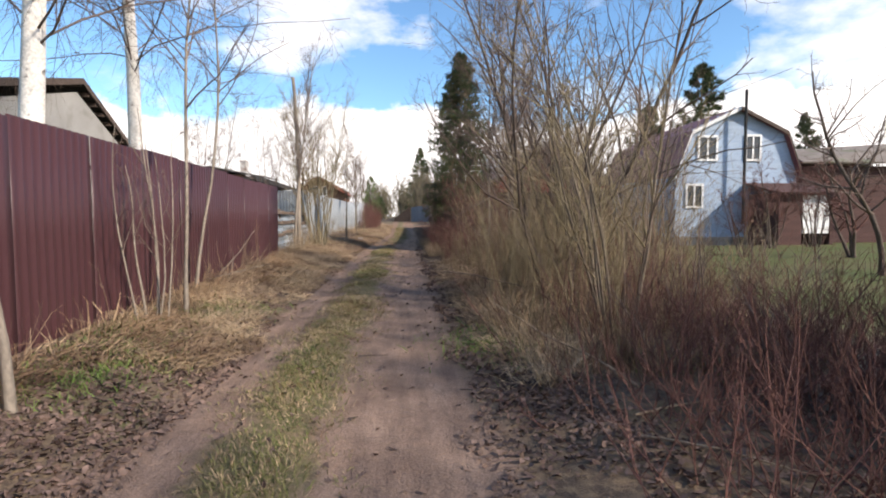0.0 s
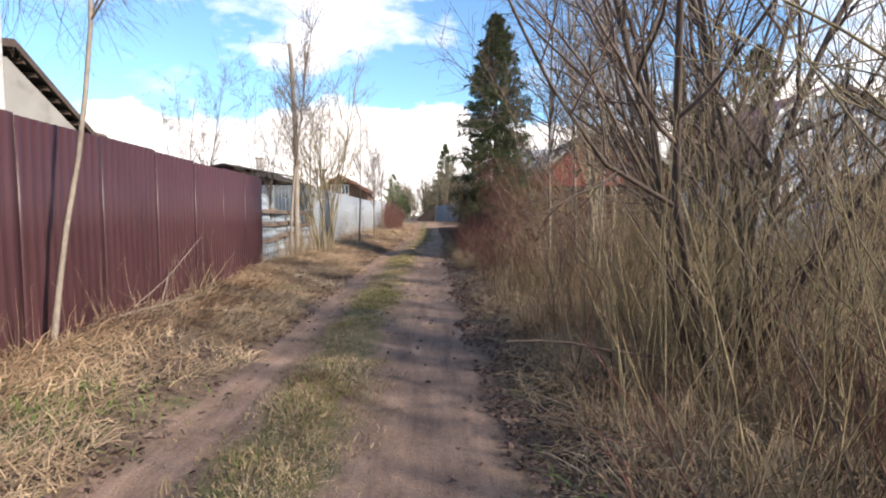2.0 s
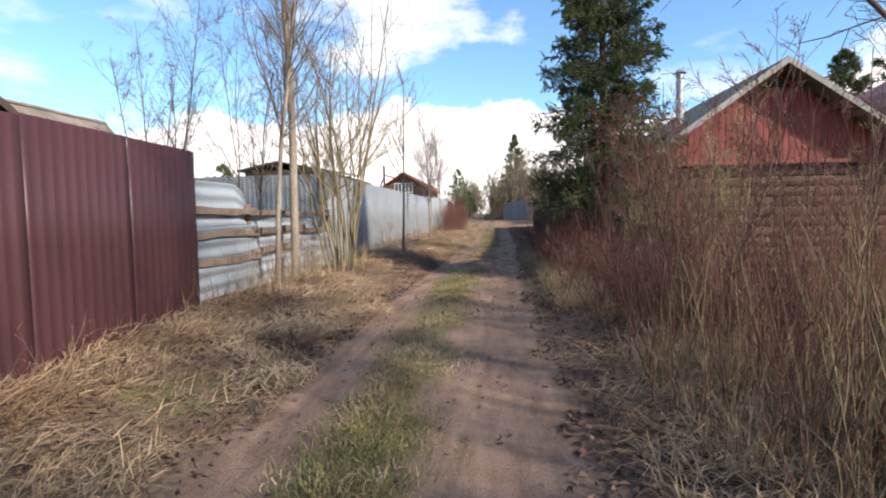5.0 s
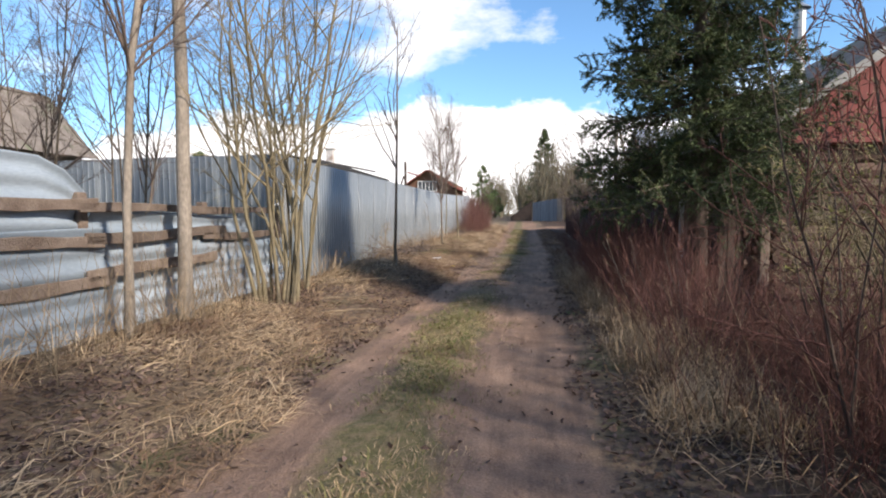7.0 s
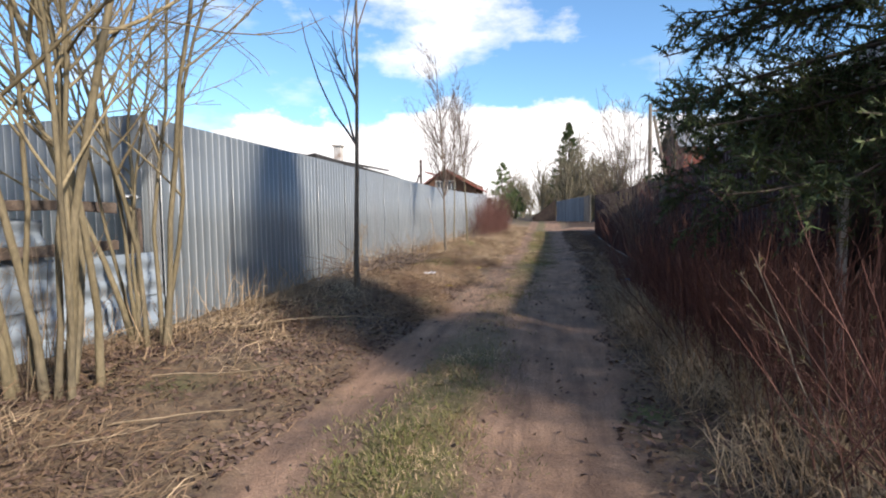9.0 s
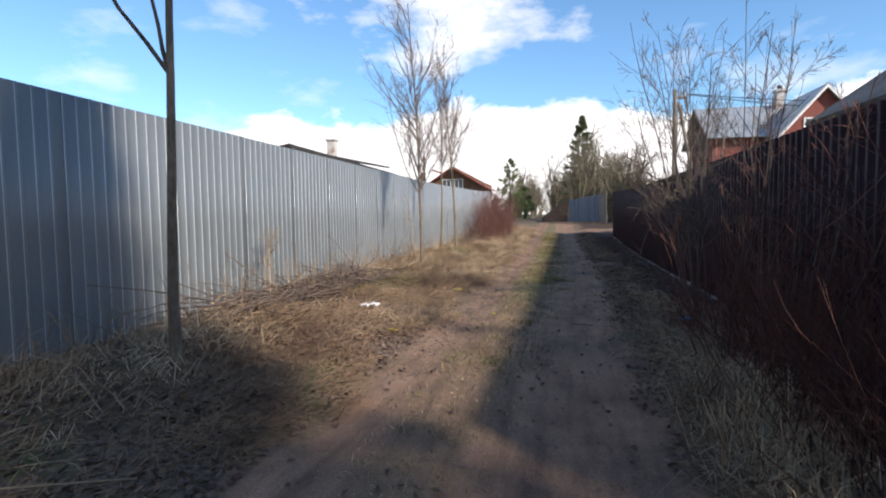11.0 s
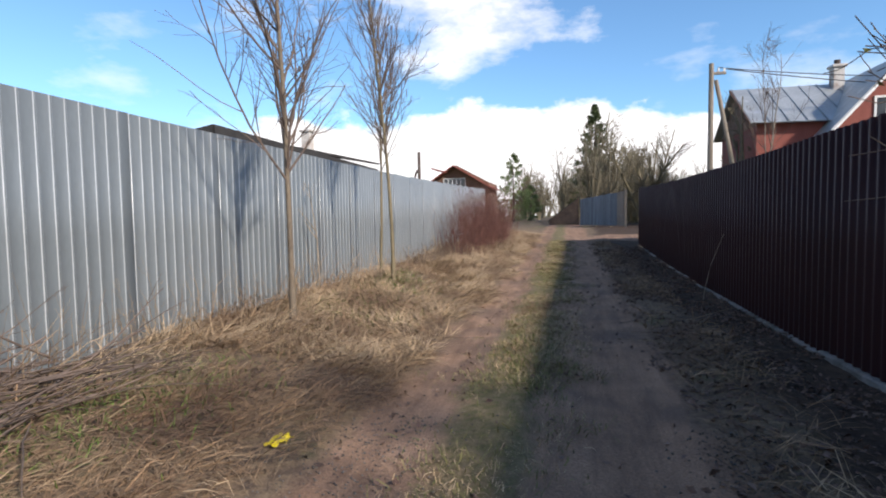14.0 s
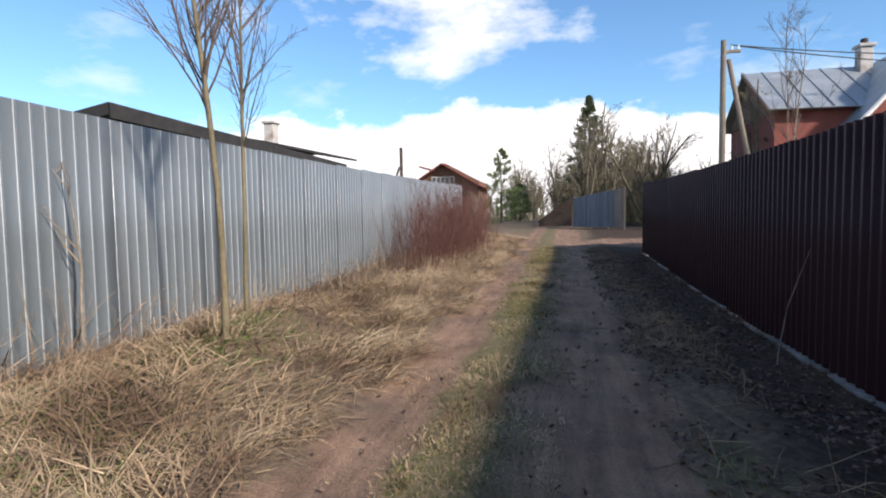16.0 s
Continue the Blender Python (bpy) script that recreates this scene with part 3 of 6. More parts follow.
def boards_wall(name, outline_z, x0, x1, z0, y, pitch, thick, material, parent, gap=0.006, seed=2):
    """Horizontal boards one above another, each cut to the gable's outline: outline_z(z) gives the left and right ends."""
    z = z0
    while True:
        a, b = outline_z(z + pitch * 0.5)
        if b - a < 0.15:
            break
        part(name, box_mesh(name, (a, y - thick, z + gap), (b, y, z + pitch), material, 0.004), parent)
        z += pitch


def gable_roof(parent, points, x_over, y0, y1, thick, material, name="roof"):
    """Roof plates over a broken line of (x, z) points, from y0 to y1."""
    for (xa, za), (xb, zb) in zip(points, points[1:]):
        up_ = 1 if xb > xa else -1
        part(name, slab_mesh(name, [(xa, y0, za), (xb, y0, zb), (xb, y1, zb), (xa, y1, za)], thick, material), parent)


def blue_house():
    h = thing("house", (13.9, 21.8, gz(13.9, 21.8)), "pale blue wooden house with a dark red gambrel roof", "house")
    line = [(-2.75, 2.9), (-2.05, 4.75), (0.0, 5.75), (2.1, 4.75), (2.8, 2.9)]

    def ends(z):
        if z < 2.9:
            return -2.62, 2.68
        xs = [p[0] for p in line]
        left = np.interp(z, [2.9, 4.75, 5.75], [-2.7, -2.0, 0.0]) + 0.02
        right = np.interp(z, [2.9, 4.75, 5.75], [2.75, 2.05, 0.0]) - 0.02
        return left, right

    boards_wall("board", ends, -2.7, 2.7, 0.35, 0.0, 0.18, 0.03, BLUE_WALL, h)
    part("wall", box_mesh("wall", (-2.6, 0.0, 0.0), (2.66, 7.5, 2.9), BLUE_WALL), h)
    part("plinth", box_mesh("plinth", (-2.64, -0.06, -0.2), (2.70, 7.4, 0.36), CONCRETE, 0.01), h)
    part("attic", slab_mesh("attic", [(-2.65, 0.005, 2.9), (2.7, 0.005, 2.9), (2.0, 0.005, 4.72), (0, 0.005, 5.70), (-1.95, 0.005, 4.72)], 0.02, BLUE_WALL), h)
    gable_roof(h, line, 0.2, -0.3, 7.8, 0.07, DARK_RED)
    for (xa, za), (xb, zb) in zip(line, line[1:]):
        part("fascia", slab_mesh("fascia", [(xa, -0.31, za - 0.14), (xb, -0.31, zb - 0.14), (xb, -0.31, zb + 0.01), (xa, -0.31, za + 0.01)], 0.025, WHITE_PAINT if xa < 0 else DARK_WOOD), h)
    window_part(h, -1.62, -0.92, 3.62, 4.5, -0.035, 1)
    window_part(h, 0.42, 0.98, 3.62, 4.55, -0.035, 1)
    window_part(h, -2.1, -1.5, 1.66, 2.5, -0.035, 1)
    part("stovepipe", bm_mesh("stovepipe", cyl(0.06, 0.9, 6.4, 0.12, -0.42), BLACK_ROOF), h, "black metal pipe up the gable")
    part("porch_roof", slab_mesh("porch_roof", [(0.4, -2.2, 2.15), (3.0, -2.2, 2.15), (3.0, -0.04, 2.62), (0.4, -0.04, 2.62)], 0.06, SHED_BOARDS), h)
    part("porch_wall", box_mesh("porch_wall", (0.6, -1.9, 0), (1.55, -0.04, 2.15), SHED_BOARDS), h)
    part("porch_wall", box_mesh("porch_wall", (2.72, -1.9, 0), (2.86, -0.04, 2.15), SHED_BOARDS), h)
    part("porch_door", box_mesh("porch_door", (1.6, -1.88, 0.55), (2.7, -1.80, 2.05), WHITE_PAINT, 0.01), h, "white painted porch door panel")


def cyl(r, z0, z1, x=0.0, y=0.0, n=10, taper=1.0):
    bm = bmesh.new()
    bmesh.ops.create_cone(bm, cap_ends=True, segments=n, radius1=r, radius2=r * taper, depth=z1 - z0)
    for v in bm.verts:
        v.co += Vector((x, y, (z0 + z1) / 2))
    return bm


blue_house()


def brown_shed():
    s = thing("garden_shed", (20.8, 24.0, gz(20.8, 24)), "dark red-brown wooden shed with a grey roof", "shed")
    for k in range(15):
        part("board", box_mesh("board", (-2.2, -0.03, k * 0.24), (4.5, 0, k * 0.24 + 0.23), SHED_BOARDS, 0.004), s)
    part("wall", box_mesh("wall", (-2.18, 0, 0), (4.5, 4.5, 3.6), SHED_BOARDS), s)
    part("roof", slab_mesh("roof", [(-2.6, -0.5, 3.75), (4.9, -0.5, 3.75), (4.9, 2.2, 5.0), (-1.4, 2.2, 4.6)], 0.08, SLATE), s)
    part("roof", slab_mesh("roof", [(-1.4, 2.2, 4.6), (4.9, 2.2, 5.0), (4.9, 5, 3.75), (-2.6, 5, 3.75)], 0.08, SLATE), s)


brown_shed()


def plaster_house():
    """The house behind the maroon fence, its plastered gable towards the lane."""
    h = thing("house", (-8.4, 14.9, gz(-8.4, 14.9)), "grey plastered house with a dark slatted eave", "house")
    part("wall", slab_mesh("wall", [(-0.35, 2.2, 0), (-0.35, 2.2, 3.1), (-0.35, 0.0, 4.3), (-0.35, -4.9, 3.0), (-0.35, -4.9, 0)], -0.25, PLASTER), h)
    part("wall", box_mesh("wall", (-7.5, -4.8, 0), (-0.62, 2.1, 2.95), PLASTER), h)
    part("roof", slab_mesh("roof", [(0.05, 0.0, 4.66), (-8.0, 0.0, 4.66), (-8.0, 2.75, 3.04), (0.05, 2.75, 3.04)], -0.07, BLACK_ROOF), h)
    part("roof", slab_mesh("roof", [(0.05, 0.0, 4.66), (0.05, -5.6, 3.26), (-8.0, -5.6, 3.26), (-8.0, 0.0, 4.66)], -0.07, BLACK_ROOF), h)
    for k in range(9):
        f = k / 8
        y, z = f * 2.7, 4.58 - f * 1.60
        part("purlin", box_mesh("purlin", (-0.36, y - 0.05, z - 0.13), (0.02, y + 0.05, z - 0.02), DARK_WOOD), h)
    part("barge_board", slab_mesh("barge_board", [(0.06, 0.0, 4.66), (0.06, 2.8, 3.01), (0.06, 2.8, 2.86), (0.06, 0.0, 4.50)], 0.03, DARK_WOOD), h)
    part("barge_board", slab_mesh("barge_board", [(0.06, 0.0, 4.66), (0.06, 0.0, 4.50), (0.06, -5.6, 3.10), (0.06, -5.6, 3.26)], 0.03, DARK_WOOD), h)


plaster_house()


def slate_barn():
    b = thing("barn", (-12.6, 20.0, gz(-12.6, 20)), "old barn with a steep weathered slate roof", "barn")
    part("wall", box_mesh("wall", (-1.2, 0.2, 0), (0.5, 6.1, 2.75), PLANK), b)
    rows, cols = 4, 6
    for i in range(rows):
        for j in range(cols):
            f0, f1 = i / rows, (i + 1) / rows + 0.03
            y0, y1 = j * 1.06 - 0.05, (j + 1) * 1.06
            xa, za, xb, zb = 0.75 - 1.45 * f0, 2.68 + 1.72 * f0, 0.75 - 1.45 * f1, 2.68 + 1.72 * f1
            o = 0.012 * (i % 2) + 0.008 * (j % 2)
            part("slate_sheet", slab_mesh("slate_sheet", [(xa + o, y0, za + o), (xa + o, y1, za + o), (xb + o, y1, zb + o), (xb + o, y0, zb + o)], 0.012, SLATE), b)
    part("roof", slab_mesh("roof", [(-0.72, -0.05, 4.36), (-0.72, 6.3, 4.36), (-2.2, 6.3, 2.7), (-2.2, -0.05, 2.7)], 0.03, SLATE), b)
    part("gable", slab_mesh("gable", [(-1.9, 6.15, 2.7), (0.55, 6.15, 2.7), (-0.7, 6.15, 4.25)], 0.04, PLANK), b)
    part("ridge_cap", box_mesh("ridge_cap", (-0.84, -0.08, 4.34), (-0.58, 6.33, 4.42), SLATE, 0.02), b)


slate_barn()


def log_house():
    h = thing("log_house", (5.6, 20.6, gz(5.6, 20.6)), "old log house with a red boarded gable", "house")
    # the gable wall of round logs, with saddle ends that stand out at the corner
    zs = np.arange(0.12, 2.2, 0.205)
    for k, z in enumerate(zs):
        bm = cyl(0.11, -0.18 + (k % 2) * 0.1, 4.95, n=10)
        part("log", bm_mesh("log", bm, LOG), h, at=pose(-2.45, 0, z, 0, 90, 0))
        bm = cyl(0.11, -0.2 + (k % 2) * 0.08, 5.6, n=10)
        part("log", bm_mesh("log", bm, LOG), h, at=pose(-2.2, 0, z + 0.1, -90, 0, 0))
    part("wall", box_mesh("wall", (-2.15, 0.06, 0), (2.4, 5.5, 2.2), DARK_WOOD), h)
    part("corner_post", box_mesh("corner_post", (-2.46, -0.19, 0), (-2.34, -0.09, 1.85), PLANK, 0.01), h)
    part("eave_board", box_mesh("eave_board", (-2.66, -0.32, 1.83), (-2.2, 0.1, 1.87), PLANK, 0.008), h)

    def ends(x):
        return 2.26 + max(0.0, 1.78 - 0.70 * abs(x))

    x = -2.42
    while x < 2.4:
        top = min(ends(x), ends(x + 0.12)) - 0.02
        if top > 2.3:
            part("board", box_mesh("board", (x + 0.004, -0.14, 2.16), (x + 0.12, -0.10, top), RED_WALL, 0.004), h)
        x += 0.122
    part("gable_sill", box_mesh("gable_sill", (-2.55, -0.24, 2.10), (2.55, -0.06, 2.17), RED_WALL, 0.01), h)
    line = [(-2.85, 2.14), (0, 4.12), (2.85, 2.14)]
    gable_roof(h, line, 0.3, -0.62, 6.0, 0.06, SLATE)
    for (xa, za), (xb, zb) in zip(line, line[1:]):
        part("barge_board", slab_mesh("barge_board", [(xa, -0.63, za - 0.13), (xb, -0.63, zb - 0.13), (xb, -0.63, zb + 0.0), (xa, -0.63, za + 0.0)], 0.025, PLASTER), h, "pale flaking barge board")
    pipe = part("stovepipe", bm_mesh("stovepipe", cyl(0.085, 2.9, 4.35, -1.35, 1.4), GREY_METAL), h, "grey tin stovepipe with a cap")
    part("cap", bm_mesh("cap", cyl(0.15, 4.36, 4.46, -1.35, 1.4, taper=0.15), GREY_METAL), pipe)
    part("vent", slab_mesh("vent", [(-0.30, -0.145, 3.62), (0.30, -0.145, 3.62), (0.0, -0.145, 3.86)], -0.012, BLACK_ROOF), h, "dark opening under the ridge")
    part("porch_wall", box_mesh("porch_wall", (-2.92, -0.02, 0), (-2.50, 5.6, 1.80), DARK_WOOD), h)
    for k in range(4):
        part("porch_board", box_mesh("porch_board", (-2.93 + k * 0.11, -0.05, 0.0), (-2.83 + k * 0.11, -0.022, 1.80 - 0.02 * (k % 2)), DARK_WOOD, 0.004), h)


log_house()


def red_house():
    h = thing("house", (7.2, 53.6, gz(7.2, 53.6)), "red-brown wooden house with a grey tin roof", "house")
    z0 = -gz(7.2, 53.6)
    part("wall", box_mesh("wall", (1.6, 0.3, 0), (5.4, 6.2, 5.45 + z0), DULL_RED), h)
    part("gable", slab_mesh("gable", [(1.59, 0.3, 5.35 + z0), (1.59, 6.2, 5.35 + z0), (1.59, 3.2, 7.45 + z0)], 0.05, BROWN_WOOD), h)
    part("roof", slab_mesh("roof", [(1.2, -0.15, 5.42 + z0), (6.0, -0.15, 5.36 + z0), (6.0, 3.2, 7.66 + z0), (1.2, 3.2, 7.66 + z0)], 0.05, TIN_ROOF), h)
    part("roof", slab_mesh("roof", [(1.2, 3.2, 7.66 + z0), (6.0, 3.2, 7.66 + z0), (6.0, 6.6, 5.4 + z0), (1.2, 6.6, 5.4 + z0)], 0.05, TIN_ROOF), h)
    for k in range(7):
        x = 1.22 + k * 0.79
        part("seam", slab_mesh("seam", [(x, -0.16, 5.46 + z0), (x + 0.04, -0.16, 5.46 + z0), (x + 0.04, 3.2, 7.71 + z0), (x, 3.2, 7.71 + z0)], 0.06, TIN_ROOF), h)
    part("barge_board", slab_mesh("barge_board", [(1.16, -0.2, 5.3 + z0), (1.16, 3.2, 7.55 + z0), (1.16, 3.2, 7.7 + z0), (1.16, -0.2, 5.45 + z0)], 0.03, BROWN_WOOD), h)
    # the cross wing, its gable towards the lane
    part("wing_wall", box_mesh("wing_wall", (4.0, -0.9, 0), (9.6, 4, 4.6 + z0), DULL_RED), h)
    part("wing_gable", slab_mesh("wing_gable", [(4.0, -0.9, 4.6 + z0), (9.6, -0.9, 4.6 + z0), (6.8, -0.9, 7.75 + z0)], -0.05, DULL_RED), h)
    part("wing_roof", slab_mesh("wing_roof", [(3.5, -1.3, 4.05 + z0), (6.8, -1.3, 7.85 + z0), (6.8, 5, 7.85 + z0), (3.5, 5, 4.05 + z0)], -0.06, TIN_ROOF), h)
    part("wing_roof", slab_mesh("wing_roof", [(6.8, -1.3, 7.85 + z0), (10.1, -1.3, 4.05 + z0), (10.1, 5, 4.05 + z0), (6.8, 5, 7.85 + z0)], -0.06, TIN_ROOF), h)
    part("barge_board", slab_mesh("barge_board", [(3.5, -1.31, 4.05 + z0), (3.5, -1.31, 3.9 + z0), (6.8, -1.31, 7.7 + z0), (6.8, -1.31, 7.85 + z0)], 0.04, WHITE_PAINT), h, "white barge board")
    part("barge_board", slab_mesh("barge_board", [(6.8, -1.31, 7.85 + z0), (6.8, -1.31, 7.7 + z0), (10.1, -1.31, 3.9 + z0), (10.1, -1.31, 4.05 + z0)], 0.04, WHITE_PAINT), h, "white barge board")
    window_part(h, 5.9, 6.7, 5.05 + z0, 6.1 + z0, -0.95, 1)
    stack = part("chimney", box_mesh("chimney", (5.72, 2.6, 6.6 + z0), (6.22, 3.1, 8.35 + z0), BRICK_WHITE, 0.02), h, "whitewashed brick chimney")
    part("crown", box_mesh("crown", (5.64, 2.52, 8.36 + z0), (6.30, 3.18, 8.5 + z0), BRICK_WHITE, 0.02), stack)
    part("pot", bm_mesh("pot", cyl(0.14, 8.51 + z0, 8.75 + z0, 5.97, 2.85), DARK_WOOD), stack)


red_house()


def long_shed():
    s = thing("long_shed", (-10.8, 40.3, gz(-10.8, 40.3)), "long low shed with a black felt roof", "shed")
    part("wall", box_mesh("wall", (-4.2, 0.6, 0), (-0.35, 14.6, 2.95), DARK_WOOD), s)
    part("roof", slab_mesh("roof", [(0.0, 0, 3.98), (0, 15, 3.80), (-4.6, 15, 3.1), (-4.6, 0, 3.2)], 0.04, BLACK_ROOF), s)
    part("fascia", slab_mesh("fascia", [(0.01, 0.0, 3.93), (0.01, 15, 3.76), (0.01, 15, 3.46), (0.01, 0.0, 3.58)], 0.04, BLACK_ROOF), s)
    part("fascia", slab_mesh("fascia", [(0.0, -0.01, 3.94), (0.0, -0.01, 3.66), (-4.6, -0.01, 2.95), (-4.6, -0.01, 3.18)], 0.04, BLACK_ROOF), s)


long_shed()


def chimney_house():
    s = thing("house", (-16.0, 56.0, gz(-16, 56)), "low brown house with a dark roof and a pale chimney", "house")
    part("wall", box_mesh("wall", (-7.0, 0.8, 0), (-0.6, 13.4, 4.95), BROWN_WOOD), s)
    part("roof", slab_mesh("roof", [(0.0, 0, 5.05), (0, 14.2, 5.40), (-3.6, 14.2, 6.1), (-3.6, 0, 5.75)], 0.16, BLACK_ROOF), s)
    part("roof", slab_mesh("roof", [(-3.6, 0, 5.75), (-3.6, 14.2, 6.1), (-7.4, 14.2, 5.3), (-7.4, 0, 5.0)], 0.16, BLACK_ROOF), s)
    c = part("chimney", box_mesh("chimney", (-1.1, 2.1, 5.0), (-0.5, 2.75, 6.35), BRICK_WHITE, 0.02), s, "pale brick chimney")
    part("crown", box_mesh("crown", (-1.2, 2.0, 6.36), (-0.4, 2.85, 6.5), BRICK_WHITE, 0.02), c)


chimney_house()


def far_house():
    z0 = -gz(-16, 103)
    s = thing("house", (-16.0, 103.0, -z0), "far brown wooden house with white-framed balcony windows", "house")
    part("wall", box_mesh("wall", (-3.9, 0.05, 0), (4.9, 9, 5.3), BROWN_WOOD), s)
    part("gable", slab_mesh("gable", [(-3.9, 0.05, 5.3), (4.9, 0.05, 5.3), (0.1, 0.05, 7.9)], 0.1, BROWN_WOOD), s)
    part("roof", slab_mesh("roof", [(-4.6, -1.2, 4.75), (-0.1, -1.2, 7.65), (-0.1, 9.5, 7.65), (-4.6, 9.5, 4.75)], -0.15, DULL_RED), s)
    part("roof", slab_mesh("roof", [(-0.1, -1.2, 7.65), (5.6, -1.2, 4.25), (5.6, 9.5, 4.25), (-0.1, 9.5, 7.65)], -0.15, DULL_RED), s)
    part("dormer", slab_mesh("dormer", [(-3.3, -1.3, 7.5), (-1.2, -1.3, 6.9), (-1.2, 3, 6.9), (-3.3, 3, 7.5)], 0.2, DULL_RED), s)
    window_part(s, -1.7, 1.4, 4.3, 5.9, -0.1, 4)


far_house()

# ---- poles, far fences ----
def utility_pole():
    z = gz(6.47, 52.6)
    p = thing("utility_pole", (6.47, 52.6, z), "grey wooden utility pole with a slanting brace", "pole")
    part("pole", bm_mesh("pole", cyl(0.14, -0.2, 8.06 - z, n=12, taper=0.75), POLE_WOOD), p)
    part("brace", bm_mesh("brace", cyl(0.11, 0, 7.45 - z, n=10, taper=0.8), POLE_WOOD), p, at=pose(1.55, 0.1, 0.0, 0, -11.0, 0))
    arm = part("crossarm", box_mesh("crossarm", (-0.05, -0.06, 7.55 - z), (0.62, 0.06, 7.66 - z), POLE_WOOD, 0.01), p)
    for x in (0.3, 0.55):
        part("insulator", bm_mesh("insulator", cyl(0.04, 7.67 - z, 7.83 - z, x, 0), WHITE_PAINT), arm)


utility_pole()


def cable(a, b, sag, r=0.022):
    n = 24
    pts = [Vector(a).lerp(Vector(b), k / n) - Vector((0, 0, sag * 4 * (k / n) * (1 - k / n))) for k in range(n + 1)]
    c = bpy.data.curves.new("overhead_cable", "CURVE")
    c.dimensions, c.bevel_depth, c.bevel_resolution = "3D", r, 1
    s = c.splines.new("POLY")
    s.points.add(n)
    for q, v in zip(s.points, pts):
        q.co = (*v, 1)
    c.materials.append(WIRE)
    tagged(new("overhead_cable", c), "thin black overhead cable between the poles", "cable", "overhead cables")


cable((6.75, 52.6, 7.86), (34.0, 57.0, 8.2), 0.9)
cable((7.0, 52.6, 7.80), (34.0, 57.6, 7.2), 0.9)


def small_pole():
    z = gz(-13.75, 75)
    p = thing("utility_pole", (-13.75, 75.0, z), "dark wooden utility pole with a short brace", "pole")
    part("pole", bm_mesh("pole", cyl(0.17, -0.2, 7.4 - z, n=10, taper=0.8), DARK_WOOD), p)
    part("brace", bm_mesh("brace", cyl(0.12, 0, 6.0 - z, n=8, taper=0.8), DARK_WOOD), p, at=pose(-1.9, 0, 0, 0, 19, 0))


small_pole()


def far_gate():
    """The grey boarded fence past the crossing."""
    g = thing("board_fence", (0.75, 57.5, gz(0.75, 57.5)), "weathered grey-blue board fence past the crossing", "fence", turn=-52)
    base = gz(1.8, 56)
    for k in range(26):
        part("fence_board", box_mesh("fence_board", (k * 0.135, -0.012, 0.05), (k * 0.135 + 0.127, 0.012, 1.55 + 0.012 * k + rng.uniform(-0.02, 0.02)), GREY_BOARDS if k < 22 else POLE_WOOD, 0.003), g)
    for k in (0, 9, 18, 26):
        part("post", box_mesh("post", (k * 0.135 - 0.05, 0.02, -0.2), (k * 0.135 + 0.05, 0.12, 1.6 + 0.012 * k), POLE_WOOD, 0.01), g)
    d = thing("lean_to", (0.2, 59.6, gz(0.2, 59.6)), "dark sloping lean-to beside the board fence", "shed")
    part("roof", slab_mesh("roof", [(-1.4, 0, 0.25), (0.55, 0, 1.75), (0.55, 2.5, 1.75), (-1.4, 2.5, 0.25)], 0.05, BLACK_ROOF), d)
    part("wall", slab_mesh("wall", [(-1.3, 0.1, -0.1), (0.5, 0.1, -0.1), (0.5, 0.1, 1.68), (-1.3, 0.1, 0.28)], 0.05, DARK_WOOD), d)


far_gate()


def picket_fence():
    f = thing("wooden_fence", (-3.4, 50.5, gz(-3.4, 50.5)), "low fence of rough wooden pales past the shrubs", "fence", turn=97)
    for k in range(44):
        h = 1.5 + rng.uniform(-0.2, 0.25)
        part("pale", box_mesh("pale", (k * 0.42, -0.012, 0.05), (k * 0.42 + 0.13, 0.012, h), PLANK, 0.004, pose(0, 0, gz(-4, 50 + k * 0.4) - gz(-3.4, 50.5), 0, rng.uniform(-3, 3), 0)), f)
    for z in (0.45, 1.2):
        part("rail", box_mesh("rail", (0, 0.014, z), (18.4, 0.05, z + 0.08), PLANK, 0.004, pose(0, 0, 0.02, 0, -0.7, 0)), f)
    for k in range(9):
        part("post", box_mesh("post", (k * 2.2 - 0.06, 0.05, -0.1), (k * 2.2 + 0.06, 0.17, 1.75), PLANK, 0.01, pose(0, 0, gz(-4, 50 + k * 2.2) - gz(-3.4, 50.5))), f)


picket_fence()

# ---- plants ----
def unit(v):
    return v / np.maximum(np.linalg.norm(v, axis=-1, keepdims=True), 1e-9)


def tubes(paths, radii, sides=4):
    """Vertices and quads of many tubes: paths (n, s, 3), radii (n, s)."""
    n, s, _ = paths.shape
    d = unit(paths[:, -1] - paths[:, 0])
    ref = np.where(np.abs(d[:, 2:3]) > 0.8, np.array([[1.0, 0, 0]]), np.array([[0, 0, 1.0]]))
    a = unit(np.cross(d, ref))
    b = np.cross(d, a)
    t = np.arange(sides) / sides * 2 * np.pi
    ring = np.cos(t)[None, :, None] * a[:, None] + np.sin(t)[None, :, None] * b[:, None]
    v = paths[:, :, None] + radii[:, :, None, None] * ring[:, None]
    i = np.arange(n * s * sides).reshape(n, s, sides)
    lo, hi = i[:, :-1], i[:, 1:]
    q = np.stack([lo, np.roll(lo, -1, 2), np.roll(hi, -1, 2), hi], -1).reshape(-1, 4)
    return v.reshape(-1, 3), q


